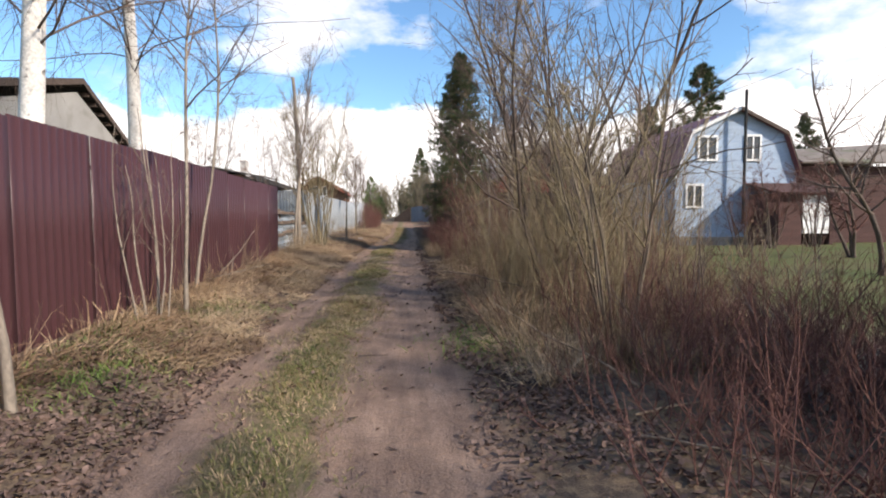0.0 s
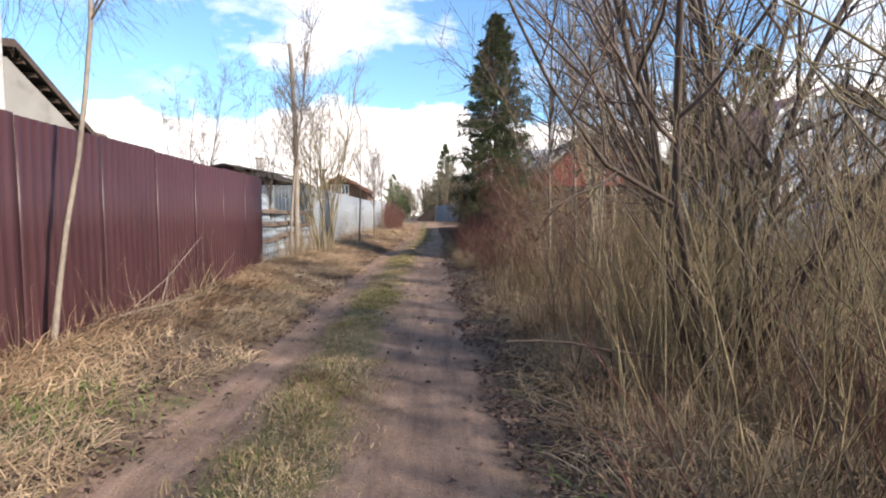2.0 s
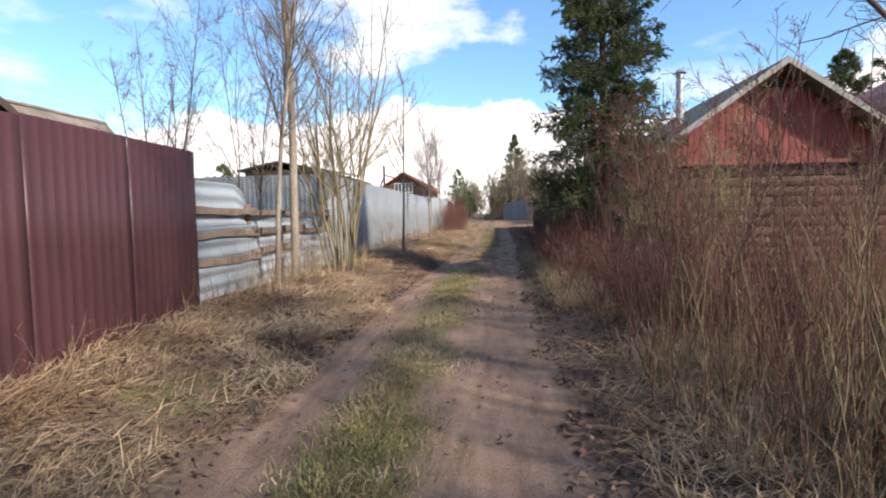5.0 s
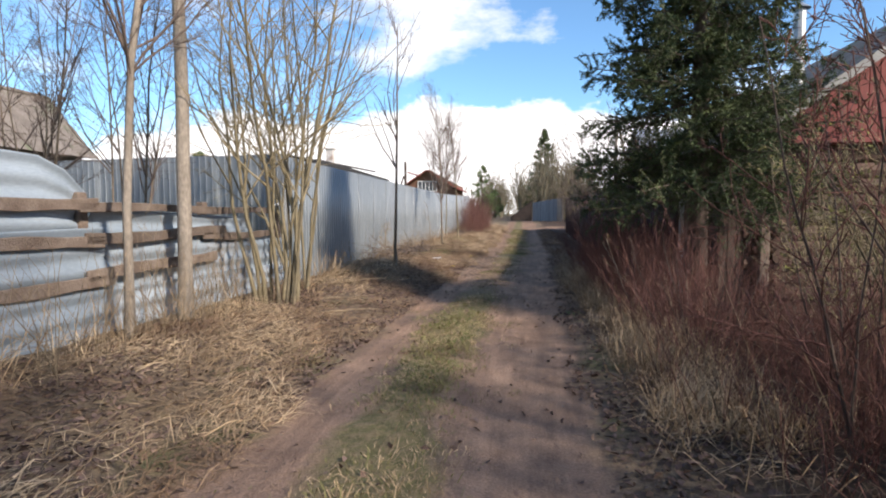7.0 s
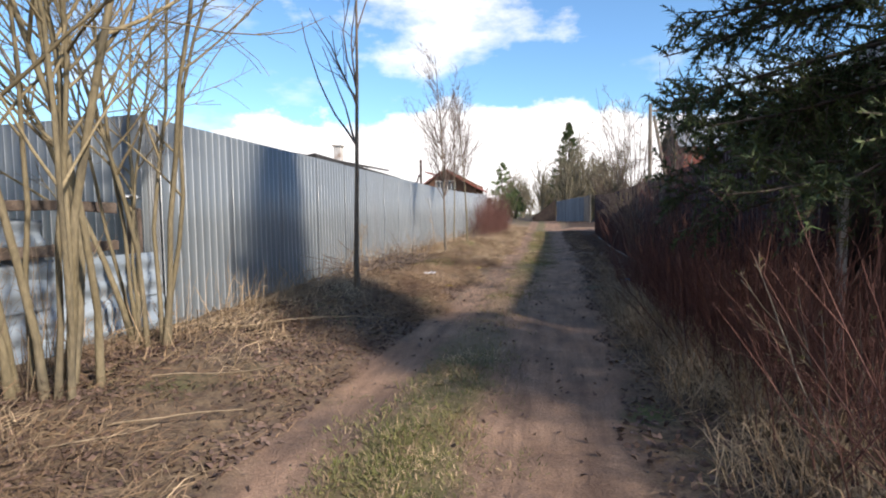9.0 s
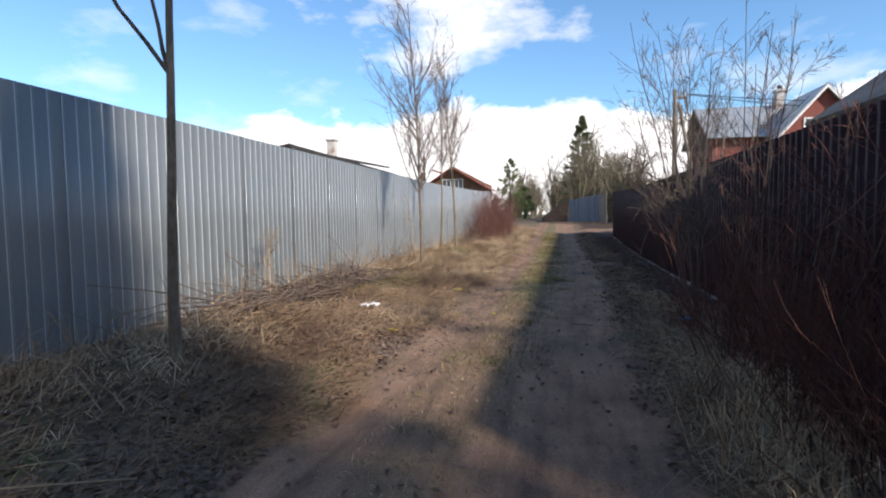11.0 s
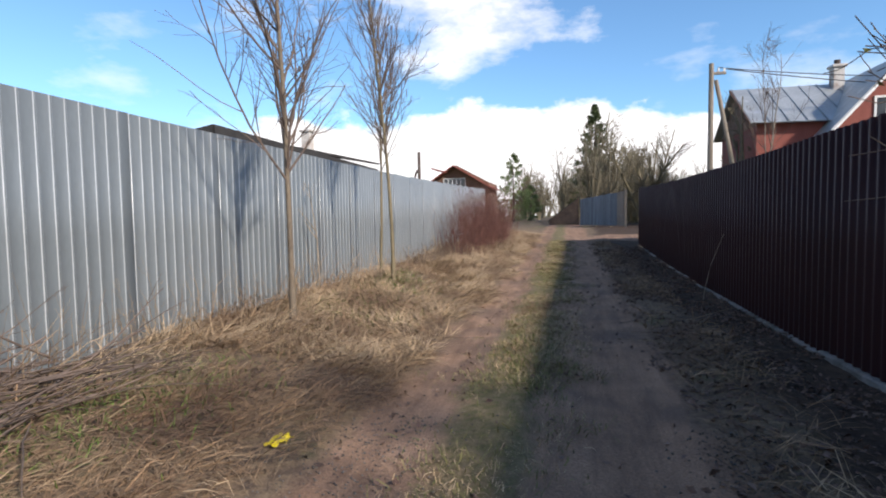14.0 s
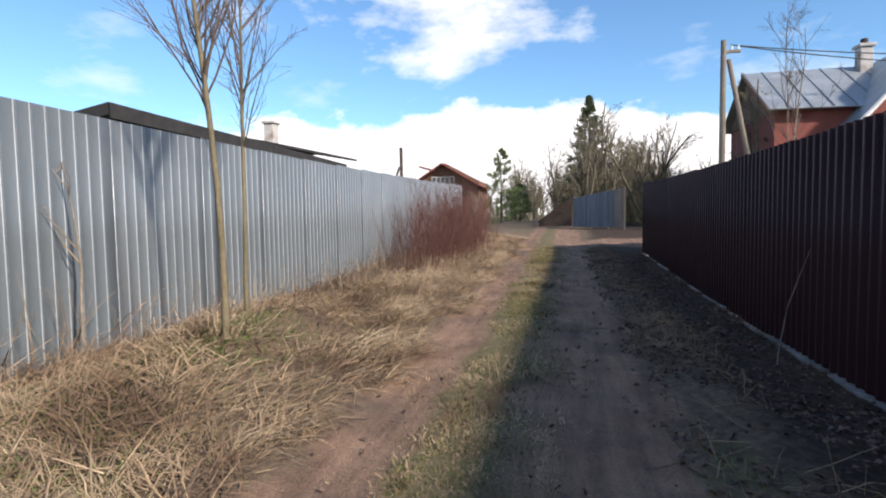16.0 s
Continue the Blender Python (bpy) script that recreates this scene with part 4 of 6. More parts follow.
class Bundle:
    """Gathers geometry of several kinds into one mesh."""

    def __init__(self):
        self.v, self.q, self.t, self.n = [], [], [], 0

    def add(self, v, q=None, t=None):
        if q is not None and len(q):
            self.q.append(q + self.n)
        if t is not None and len(t):
            self.t.append(t + self.n)
        self.v.append(v)
        self.n += len(v)
        return self

    def mesh(self, name, material, smooth=False):
        faces = ([np.concatenate(self.q)] if self.q else []) + ([np.concatenate(self.t)] if self.t else [])
        return mesh_of(name, np.concatenate(self.v), faces, material, smooth)


def grow(r, start, way, length, seg, bend, lift):
    """Crooked paths from start points along ways; lift pulls them up (or down, if negative) as they go."""
    n = len(start)
    pts = [start]
    d = unit(way)
    for k in range(seg):
        d = unit(d + r.normal(0, bend, (n, 3)) + np.array([0, 0, 1.0]) * lift)
        pts.append(pts[-1] + d * (length / seg)[:, None])
    return np.stack(pts, 1)


def along(paths, which, f):
    """Places on the paths at fractions f, and the ways there."""
    s = paths.shape[1] - 1
    k = np.clip((f * s).astype(int), 0, s - 1)
    w = (f * s - k)[:, None]
    a, b = paths[which, k], paths[which, k + 1]
    return a * (1 - w) + b * w, unit(b - a)


def branch_off(r, paths, radii, count, f0, f1, angle, ratio, seg, bend, lift, taper, rmax, power=1.0, shrink=0.6):
    """Side branches: count in all, from fraction f0 to f1 of their parents."""
    n = len(paths)
    which = r.integers(0, n, count)
    f = f0 + (f1 - f0) * r.random(count) ** power
    p, d = along(paths, which, f)
    side = unit(np.cross(d, r.normal(0, 1, (count, 3))))
    ang = np.radians(angle) * r.uniform(0.7, 1.3, count)[:, None]
    way = d * np.cos(ang) + side * np.sin(ang)
    plen = np.linalg.norm(paths[which, -1] - paths[which, 0], axis=1)
    length = plen * ratio * (1 - shrink * f) * r.uniform(0.6, 1.25, count)
    out = grow(r, p, way, length, seg, bend, lift)
    s = paths.shape[1] - 1
    r0 = np.minimum(radii[which, np.clip((f * s).astype(int), 0, s)] * 0.62, rmax)
    return out, r0[:, None] * np.linspace(1, taper, seg + 1)[None]


def bare_tree(name, at, height, radius, seed, label, bark=None, twig=None, stems=1, spread=0.0, lean=(0, 0), limbs=26, boughs=160, twigs=700, angle=38, start=0.35, lift=0.06, droop=0.0, crook=0.05, buds=0, category="tree", group="", top=0.25, tiny=0.0022, bud_mat=None, bud_size=0.012, thick=0.5):
    """A leafless tree: thing > trunk (each stem), crown of limbs and twigs."""
    r = np.random.default_rng(seed)
    root = thing(name, (at[0], at[1], gz(*at[:2]) + (at[2] if len(at) > 2 else 0)), label, category, group)
    turn = r.uniform(0, 6.28, stems) + np.arange(stems) * 6.28 / stems
    tilt = spread * r.uniform(0.4, 1.0, stems) if stems > 1 else np.zeros(1)
    way = np.stack([np.cos(turn) * tilt + lean[0], np.sin(turn) * tilt + lean[1], np.ones(stems)], -1)
    base = np.stack([np.cos(turn) * 0.10, np.sin(turn) * 0.10, np.zeros(stems)], -1) * (stems > 1) * stems / 5 * r.uniform(0.3, 1.3, (stems, 1))
    base[:, 2] = -0.06
    length = height * (r.uniform(0.65, 1.0, stems) if stems > 1 else np.ones(1))
    trunk = grow(r, base, way, length, 10, crook, 0.035)
    rr = radius * (r.uniform(0.6, 1.0, stems) if stems > 1 else np.ones(1))
    tr = rr[:, None] * np.linspace(1, top, 11)[None] ** 1.0
    tr[:, 0] *= 1.25
    bark, twig = bark or BARK, twig or TWIG
    for k in range(stems):
        part("trunk" if stems == 1 else "stem", Bundle().add(*tubes(trunk[k : k + 1], tr[k : k + 1], 9 if radius > 0.05 else 6)).mesh("trunk", bark, True), root)
    b = Bundle()
    l1, r1 = branch_off(r, trunk, tr, limbs, start, 0.97, angle, 0.42, 7, 0.10, lift, 0.3, radius * thick)
    b.add(*tubes(l1, np.maximum(r1, tiny), 5))
    l2, r2 = branch_off(r, np.concatenate([l1]), r1, boughs, 0.15, 0.98, angle, 0.5, 5, 0.14, lift * 0.6 - droop * 0.3, 0.35, 0.012)
    b.add(*tubes(l2, np.maximum(r2, tiny), 3))
    l3, r3 = branch_off(r, l2, r2, twigs, 0.1, 1.0, angle, 0.62, 3, 0.18, -droop, 0.5, 0.005)
    b.add(*tubes(l3, np.maximum(r3, tiny * 0.8), 3))
    part("crown", b.mesh("crown", twig), root)
    if buds:
        which = r.integers(0, len(l3), buds)
        p, _ = along(l3, which, r.random(buds))
        part("leaves", leaf_quads(r, p, bud_size, 0.9).mesh("leaves", bud_mat or BUD), root, "young yellow-green leaves")
    return root


def leaf_quads(r, p, size, flat=0.3):
    """Small pointed leaves at the places p."""
    n = len(p)
    a = unit(r.normal(0, 1, (n, 3)) * [1, 1, flat])
    b = unit(np.cross(a, r.normal(0, 1, (n, 3)) * [flat, flat, 1]))
    s = size * r.uniform(0.6, 1.4, n)[:, None]
    up_ = np.cross(a, b) * s * 0.35
    v = np.stack([p - a * s, p + b * s * 0.55 + up_, p + a * s, p - b * s * 0.55 + up_], 1).reshape(-1, 3)
    return Bundle().add(v, np.arange(4 * n).reshape(-1, 4))


def blades(r, p, way, length, width, bend=0.3):
    """Grass blades, each bent once: a quad and a tip."""
    n = len(p)
    side = unit(np.cross(way, np.array([0, 0, 1.0]) + r.normal(0, 0.3, (n, 3)))) * width[:, None]
    mid = p + way * (length * 0.55)[:, None]
    tip = p + way * length[:, None] - np.array([0, 0, 1.0]) * (length * bend)[:, None] + r.normal(0, 0.08, (n, 3)) * length[:, None]
    v = np.stack([p - side, p + side, mid + side * 0.75, mid - side * 0.75, tip], 1).reshape(-1, 3)
    i = np.arange(n)[:, None] * 5
    return v, i + np.array([[0, 1, 2, 3]]), i + np.array([[3, 2, 4]])


def on_ground(x, y, up_=0.0):
    return np.stack([x, y, ground_z(x, y) + up_], -1)


def stuff(name, mesh, label, category):
    tagged(new(name, mesh), label, category, kind="stuff")


def lane_u(y):
    k = np.clip((y - 16) / 16, 0, 1)
    return 0.38 * k * k * (3 - 2 * k)


def patchy(x, y, scale, seed):
    """A slow noise between 0 and 1."""
    s = seed * 1.7
    v = np.sin(x * scale + s) * np.sin(y * scale * 0.83 + s * 2) + 0.6 * np.sin(x * scale * 2.3 + y * scale * 1.1 + s) + 0.5 * np.sin(y * scale * 2.9 - x * scale * 1.7 + s * 3)
    return np.clip(0.5 + v / 3.2, 0, 1)


def left_edge(y):
    return np.interp(y, [-6, 14.3, 14.4, 20.7, 49], [-2.62, -3.36, -3.75, -3.58, -3.62]) + 0.05


# matted straw on the left verge, thicker as the lane goes on
def straw_left(n, seed, y0, y1, lo, hi, flat, name, label, near=0.0, material=None, wide=0.0046):
    r = np.random.default_rng(seed)
    y = r.uniform(y0, y1, n)
    edge = left_edge(y)
    inner = -1.58 + lane_u(y) + 0.45 * (patchy(0 * y, y, 2.2, 5) - 0.5)
    x = edge + (inner - edge) * r.random(n) ** 0.9 * (1 - near)
    keep = patchy(x, y, 1.3, seed) > r.random(n) * 0.75
    x, y = x[keep], y[keep]
    n = len(x)
    t = r.uniform(0, 2 * np.pi, n) * 0.5 + 3.6 + patchy(x, y, 0.9, seed + 3) * 4
    el = np.abs(r.normal(0, flat, n)) + 0.04
    way = np.stack([np.cos(t) * np.cos(el), np.sin(t) * np.cos(el), np.sin(el)], -1)
    length = r.uniform(lo, hi, n)
    lift = r.random(n) ** 2 * 0.17 * patchy(x, y, 1.6, seed + 9)
    v, q, tr = blades(r, on_ground(x, y, lift), way, length, r.uniform(0.0013, wide, n), 0.18)
    stuff(name, Bundle().add(v, q, tr).mesh(name, material or STRAW), label, "dry grass")


straw_left(30000, 11, 4.2, 14.6, 0.07, 0.27, 0.34, "dry_grass", "matted pale straw on the verge by the maroon fence")
straw_left(12000, 15, 3.0, 14.6, 0.10, 0.35, 0.30, "dry_grass", "brown rotting straw banked against the maroon fence", near=0.55, material=BROWN_STRAW)
straw_left(17000, 16, 14.2, 22.5, 0.06, 0.24, 0.25, "dry_grass", "thin brown straw among the fallen leaves", material=BROWN_STRAW, wide=0.003)
straw_left(11000, 20, 13.5, 18.5, 0.08, 0.32, 0.30, "dry_grass", "pale straw and stalks by the corrugated fence", wide=0.0036)
straw_left(26000, 10, 29.0, 46.0, 0.08, 0.34, 0.28, "dry_grass", "brown straw under the pale straw by the grey fence", material=BROWN_STRAW, wide=0.0036)
straw_left(6000, 17, 19.5, 24.5, 0.08, 0.30, 0.45, "dry_grass", "pale straw at the foot of the grey fence", near=0.35)
straw_left(42000, 18, 22.0, 30.5, 0.06, 0.28, 0.26, "dry_grass", "brown rotting straw and dead stalks by the grey fence", material=BROWN_STRAW, wide=0.0032)
straw_left(9000, 19, 23.0, 30.0, 0.08, 0.30, 0.30, "dry_grass", "pale straw scattered by the grey fence", wide=0.0032)
straw_left(85000, 12, 29.0, 50.0, 0.10, 0.44, 0.34, "dry_grass", "matted pale straw on the verge by the grey fence")
straw_left(260, 13, 2.0, 14.0, 0.25, 0.6, 1.1, "tall_dry_grass", "tall dry stalks along the foot of the maroon fence", near=0.8)
straw_left(2400, 14, 14.0, 49.0, 0.35, 0.8, 1.1, "tall_dry_grass", "tall dry stalks along the foot of the grey fences", near=0.75)


def straw_right(n, seed, y0, y1, x0, x1, material=None):
    r = np.random.default_rng(seed)
    y, x = r.uniform(y0, y1, n), x0 + (x1 - x0) * r.random(n)
    x = x + lane_u(y)
    keep = (patchy(x, y, 1.6, seed) > r.random(n) * 0.8) & (x < 2.9)
    x, y = x[keep], y[keep]
    n = len(x)
    t = r.uniform(0, 2 * np.pi, n)
    el = np.abs(r.normal(0, 0.3, n)) + 0.04
    way = np.stack([np.cos(t) * np.cos(el), np.sin(t) * np.cos(el), np.sin(el)], -1)
    v, q, tr = blades(r, on_ground(x, y, r.random(n) ** 2 * 0.06), way, r.uniform(0.10, 0.40, n), r.uniform(0.0016, 0.004, n), 0.18)
    stuff("dry_grass", Bundle().add(v, q, tr).mesh("dry_grass", material or STRAW), "matted dry straw beside the right wheel track", "dry grass")


straw_right(24000, 21, 3.6, 13.5, 0.68, 2.8)
straw_right(1600, 23, 13.0, 22.0, 0.72, 1.5)
straw_right(9000, 22, 21.0, 46.0, 0.50, 1.15, BROWN_STRAW)
straw_right(9000, 26, 21.0, 27.8, 0.7, 1.75)


def standing_grass(n, seed, x0, x1, y0, y1):
    """Tufts of tall dead grass, leaning every way, at the foot of the thicket."""
    r = np.random.default_rng(seed)
    m = n // 28
    c = np.stack([r.uniform(x0, x1, m), r.uniform(y0, y1, m)], -1)[r.integers(0, m, n)]
    x, y = c[:, 0] + r.normal(0, 0.07, n), c[:, 1] + r.normal(0, 0.07, n)
    t, el = r.uniform(0, 2 * np.pi, n), r.uniform(0.35, 1.35, n)
    way = np.stack([np.cos(t) * np.cos(el), np.sin(t) * np.cos(el), np.sin(el)], -1)
    v, q, tr = blades(r, on_ground(x, y), way, r.uniform(0.15, 0.55, n), r.uniform(0.0014, 0.0032, n), 0.35)
    stuff("tall_dry_grass", Bundle().add(v, q, tr).mesh("tall_dry_grass", STRAW), "tufts of tall dead grass at the foot of the thicket", "dry grass")


standing_grass(21000, 24, 1.0, 3.6, 5.0, 13.5)
standing_grass(14000, 27, 0.95, 3.4, 3.6, 9.5)
standing_grass(9000, 25, 0.80, 1.45, 15.5, 23.5)


def turf(n, seed):
    """Short grass on the strip between the wheel tracks, in tufts with bare soil between them."""
    r = np.random.default_rng(seed)
    m = n // 45
    cy = r.uniform(1.0, 47, m)
    k = np.clip((cy - 16) / 16, 0, 1)
    cx = -0.73 + lane_u(cy) + r.normal(0, 0.19, m) + r.uniform(-0.05, 0.30, m) * k
    size = r.uniform(0.35, 1.0, m) * (0.55 + 0.9 * patchy(cx, cy, 1.7, seed))
    c = r.integers(0, m, n)
    bare = np.clip((cy - 19.5) / 1.5, 0, 1) * np.clip((28.5 - cy) / 2, 0, 1)
    keep = patchy(cx, cy, 1.2, seed + 2)[c] * (1 - 0.72 * bare[c]) > r.random(n) * 0.8
    c = c[keep]
    n = len(c)
    off = r.normal(0, 0.045, (n, 2)) * (0.5 + size[c])[:, None]
    x, y = cx[c] + off[:, 0], cy[c] + off[:, 1] * 1.4
    t = np.arctan2(off[:, 1], off[:, 0]) + r.normal(0, 0.9, n)
    el = r.uniform(0.15, 1.25, n)
    way = np.stack([np.cos(t) * np.cos(el), np.sin(t) * np.cos(el), np.sin(el)], -1)
    length = r.uniform(0.03, 0.115, n) * size[c]
    v, q, tr = blades(r, on_ground(x, y), way, length, r.uniform(0.0013, 0.0030, n), 0.4)
    v = v.reshape(-1, 5, 3)
    fresh = r.random(n) < 0.25 + 0.5 * patchy(cx, cy, 0.9, seed + 5)[c]
    for mask, mat_, label in ((fresh, GREEN, "short yellow-green grass between the wheel tracks"), (~fresh, STRAW, "short dry grass between the wheel tracks")):
        i = np.arange(mask.sum())[:, None] * 5
        stuff("short_grass", Bundle().add(v[mask].reshape(-1, 3), i + np.array([[0, 1, 2, 3]]), i + np.array([[3, 2, 4]])).mesh("short_grass", mat_), label, "grass")


turf(210000, 31)


def green_patches(n, seed):
    r = np.random.default_rng(seed)
    spots = [(-2.6, 5.2), (-2.3, 4.0), (-2.2, 6.6), (-2.5, 28.0), (-2.7, 31.3), (-2.4, 32.6), (-2.9, 33.3), (-2.1, 30.8), (0.85, 5.0), (-2.9, 27.0), (1.6, 6.0), (2.2, 4.5), (3.0, 8.0), (2.3, 9.6), (2.8, 11.0), (1.8, 12.4)]
    c = np.array(spots)[r.integers(0, len(spots), n)]
    x, y = c[:, 0] + r.normal(0, 0.28, n), c[:, 1] + r.normal(0, 0.42, n)
    keep = x > left_edge(y) + 0.1
    x, y = x[keep], y[keep]
    n = len(x)
    t, el = r.uniform(0, 2 * np.pi, n), r.uniform(0.2, 1.2, n)
    way = np.stack([np.cos(t) * np.cos(el), np.sin(t) * np.cos(el), np.sin(el)], -1)
    v, q, tr = blades(r, on_ground(x, y), way, r.uniform(0.05, 0.16, n), r.uniform(0.002, 0.004, n), 0.3)
    stuff("green_grass", Bundle().add(v, q, tr).mesh("green_grass", FRESH), "tufts of fresh green grass in the straw", "grass")


green_patches(16000, 33)


def litter(n, seed, y0, y1, x0, x1, label):
    r = np.random.default_rng(seed)
    y, x = r.uniform(y0, y1, n), r.uniform(x0, x1, n)
    x = x + lane_u(y) + np.sign(x0) * 0.34 * (patchy(x * 0.2, y, 2.6, seed + 4) - 0.35) * np.clip(1 - np.abs(x - x0), 0, 1)
    keep = (patchy(x, y, 2.1, seed) > r.random(n) * 0.9) & (x > left_edge(y) + 0.05)
    p = on_ground(x[keep], y[keep], 0.012)
    stuff("leaf_litter", leaf_quads(r, p, 0.022, 0.3).mesh("leaf_litter", LITTER), label, "fallen leaves")


litter(14000, 41, 1.0, 13.5, -3.4, -1.45, "brown fallen leaves on the verge")
litter(14000, 47, 0.6, 5.5, -3.2, -1.35, "brown fallen leaves at the start of the verge")
litter(36000, 46, 13.5, 27.0, -3.7, -1.5, "brown fallen leaves by the corrugated fence")
litter(16000, 42, 1.0, 14.0, 0.36, 1.25, "purple-brown fallen leaves beside the wheel track")
litter(40000, 44, 14.0, 45.0, 0.36, 2.2, "dark fallen leaves along the brown fence")
litter(6000, 45, 1.0, 5.0, 0.8, 2.6, "fallen leaves under the thicket")
litter(3500, 43, 1.0, 46.0, -1.6, 0.7, "scattered fallen leaves on the lane")


def pebbles(n, seed):
    r = np.random.default_rng(seed)
    y = np.where(r.random(n) < 0.85, r.uniform(23.5, 28.5, n), r.uniform(1, 40, n))
    x = np.where(r.random(n) < 0.5, r.normal(0.55, 0.14, n), r.normal(-1.35, 0.22, n)) + lane_u(y)
    p = on_ground(x, y, 0.003)
    s = r.uniform(0.003, 0.010, n)[:, None, None]
    shape = np.array([[1, 0, 0], [0, 1, 0], [-1, 0, 0], [0, -1, 0], [0, 0, 0.8], [0, 0, -0.6]])
    v = (p[:, None] + shape[None] * s * r.uniform(0.6, 1.3, (n, 6, 1))).reshape(-1, 3)
    tri = np.array([[0, 1, 4], [1, 2, 4], [2, 3, 4], [3, 0, 4], [1, 0, 5], [2, 1, 5], [3, 2, 5], [0, 3, 5]])
    stuff("gravel", Bundle().add(v, None, (np.arange(n)[:, None, None] * 6 + tri[None]).reshape(-1, 3)).mesh("gravel", PEBBLE), "loose grey gravel on the wheel tracks", "gravel")


pebbles(6000, 51)


def canes(n, seed, box, h0, h1, r0, material, name, label, lean=0.12, twigs=3, clump=0.5, kind="shrub", open_side=False):
    """A thicket of upright canes with short side twigs, standing in clumps over a stretch of ground."""
    r = np.random.default_rng(seed)
    x0, x1, y0, y1 = box
    centres = np.stack([r.uniform(x0, x1, max(4, n // 9)), r.uniform(y0, y1, max(4, n // 9))], -1)
    c = centres[r.integers(0, len(centres), n)]
    x = c[:, 0] * clump + r.uniform(x0, x1, n) * (1 - clump) + r.normal(0, 0.10, n)
    y = c[:, 1] * clump + r.uniform(y0, y1, n) * (1 - clump) + r.normal(0, 0.10, n)
    x = np.clip(x, x0, x1)
    way = np.stack([r.normal(0, lean, n), r.normal(0, lean, n), np.ones(n)], -1)
    h = r.uniform(h0, h1, n) * (0.6 + 0.4 * r.random(n))
    if open_side:
        h = np.where((x > 0.72 * (y - 1.75)) & (y < 9), np.minimum(h, r.uniform(0.45, 1.35, n)), h)
    paths = grow(r, on_ground(x, y, -0.03), way, h, 5, 0.065, 0.01)
    rad = (r0 * r.uniform(0.6, 1.3, n))[:, None] * np.linspace(1, 0.25, 6)[None]
    b = Bundle().add(*tubes(paths, rad, 3))
    side, sr = branch_off(r, paths, rad, n * twigs, 0.25, 0.98, 34, 0.34, 2, 0.14, 0.05, 0.4, r0 * 0.5)
    b.add(*tubes(side, np.maximum(sr, 0.0011), 3))
    stuff(name, b.mesh(name, material), label, kind)


# the thicket right of the lane
canes(560, 61, (1.0, 3.6, 4.2, 8.6), 1.0, 2.9, 0.0048, TWIG_OLIVE, "thicket", "dense olive-brown thicket of bare upright shoots", 0.24, 9, 0.75, open_side=True)
canes(340, 60, (1.0, 3.6, 9.5, 13.6), 0.5, 1.6, 0.0055, TWIG_OLIVE, "thicket", "olive-brown bare shoots beside the lane", 0.17, 6, 0.7)
canes(400, 62, (0.95, 3.8, 3.6, 13.5), 0.5, 2.0, 0.0042, TWIG_TAN, "thicket", "dry tan stems standing in the thicket", 0.28, 5, 0.65, open_side=True)
# the part behind the camera's start is unseen, added for its shadows
canes(1900, 63, (0.9, 4.6, -3.0, 7.5), 0.4, 1.5, 0.0042, TWIG_RED, "thicket", "dark red-brown tangled shoots low in the thicket", 0.5, 9, 0.55, open_side=True)
canes(1000, 64, (0.98, 3.6, 9.0, 16.0), 0.6, 2.0, 0.0042, TWIG_RED, "thicket", "reddish-brown bare canes beside the lane", 0.17, 6, 0.65)
canes(900, 77, (1.0, 3.7, 3.4, 13.5), 0.2, 0.65, 0.0034, TWIG_OLIVE, "low_shrubs", "low olive tangle of bent shoots under the thicket", 0.9, 6, 0.6)
# out of view: added to block sun from the near thicket
canes(1000, 78, (3.7, 5.8, 1.2, 3.6), 1.2, 3.2, 0.006, TWIG, "thicket", "unseen dense bare thicket added to shade the shoots", 0.3, 9, 0.5)
canes(150, 72, (1.3, 4.4, 2.0, 11.5), 2.0, 4.2, 0.008, TWIG, "tall_shoots", "tall slender shoots rising from the thicket", 0.30, 12, open_side=True)
canes(1300, 65, (0.90, 3.4, 13.0, 19.0), 0.3, 1.05, 0.0036, TWIG_RED, "tall_weeds", "rust-brown dead weeds beside the lane", 0.42, 8, kind="weeds")
canes(130, 73, (0.85, 3.0, 12.5, 18.5), 0.4, 1.1, 0.0035, TWIG_TAN, "tall_weeds", "tan dead stalks among the weeds", 0.24, 5, kind="weeds")
canes(650, 74, (0.95, 3.2, 6.0, 13.5), 0.25, 0.85, 0.0035, TWIG_TAN, "tall_weeds", "low tan dead stalks at the foot of the thicket", 0.3, 5, kind="weeds")
canes(2000, 66, (1.05, 2.15, 16.6, 26.0), 0.5, 1.5, 0.0046, TWIG_RED, "thicket", "dark reddish shrubs along the brown fence", 0.36, 6)
canes(950, 67, (-3.3, -1.9, 37.5, 48.0), 0.7, 2.5, 0.0062, TWIG_RED, "shrub_thicket", "reddish-brown bare shrubs by the grey fence", 0.2, 6)
canes(260, 68, (-3.3, -2.5, 33.8, 41.0), 0.25, 0.7, 0.004, TWIG, "low_shrubs", "low dark bare shrubs in the straw", 0.4, 5)
canes(60, 69, (-3.35, -2.6, 2.5, 13.8), 0.4, 1.1, 0.004, TWIG_TAN, "dry_stalks", "thin dry stalks in front of the maroon fence", 0.3, 3, kind="weeds")
canes(240, 70, (-3.5, -2.9, 14.5, 20.6), 0.4, 1.3, 0.004, TWIG_TAN, "dry_stalks", "thin dry stalks by the corrugated fence", 0.2, 4, kind="weeds")
canes(160, 71, (-3.5, -3.0, 21.0, 36.0), 0.35, 1.0, 0.0035, TWIG_TAN, "dry_stalks", "thin dry stalks by the grey fence", 0.25, 3, kind="weeds")

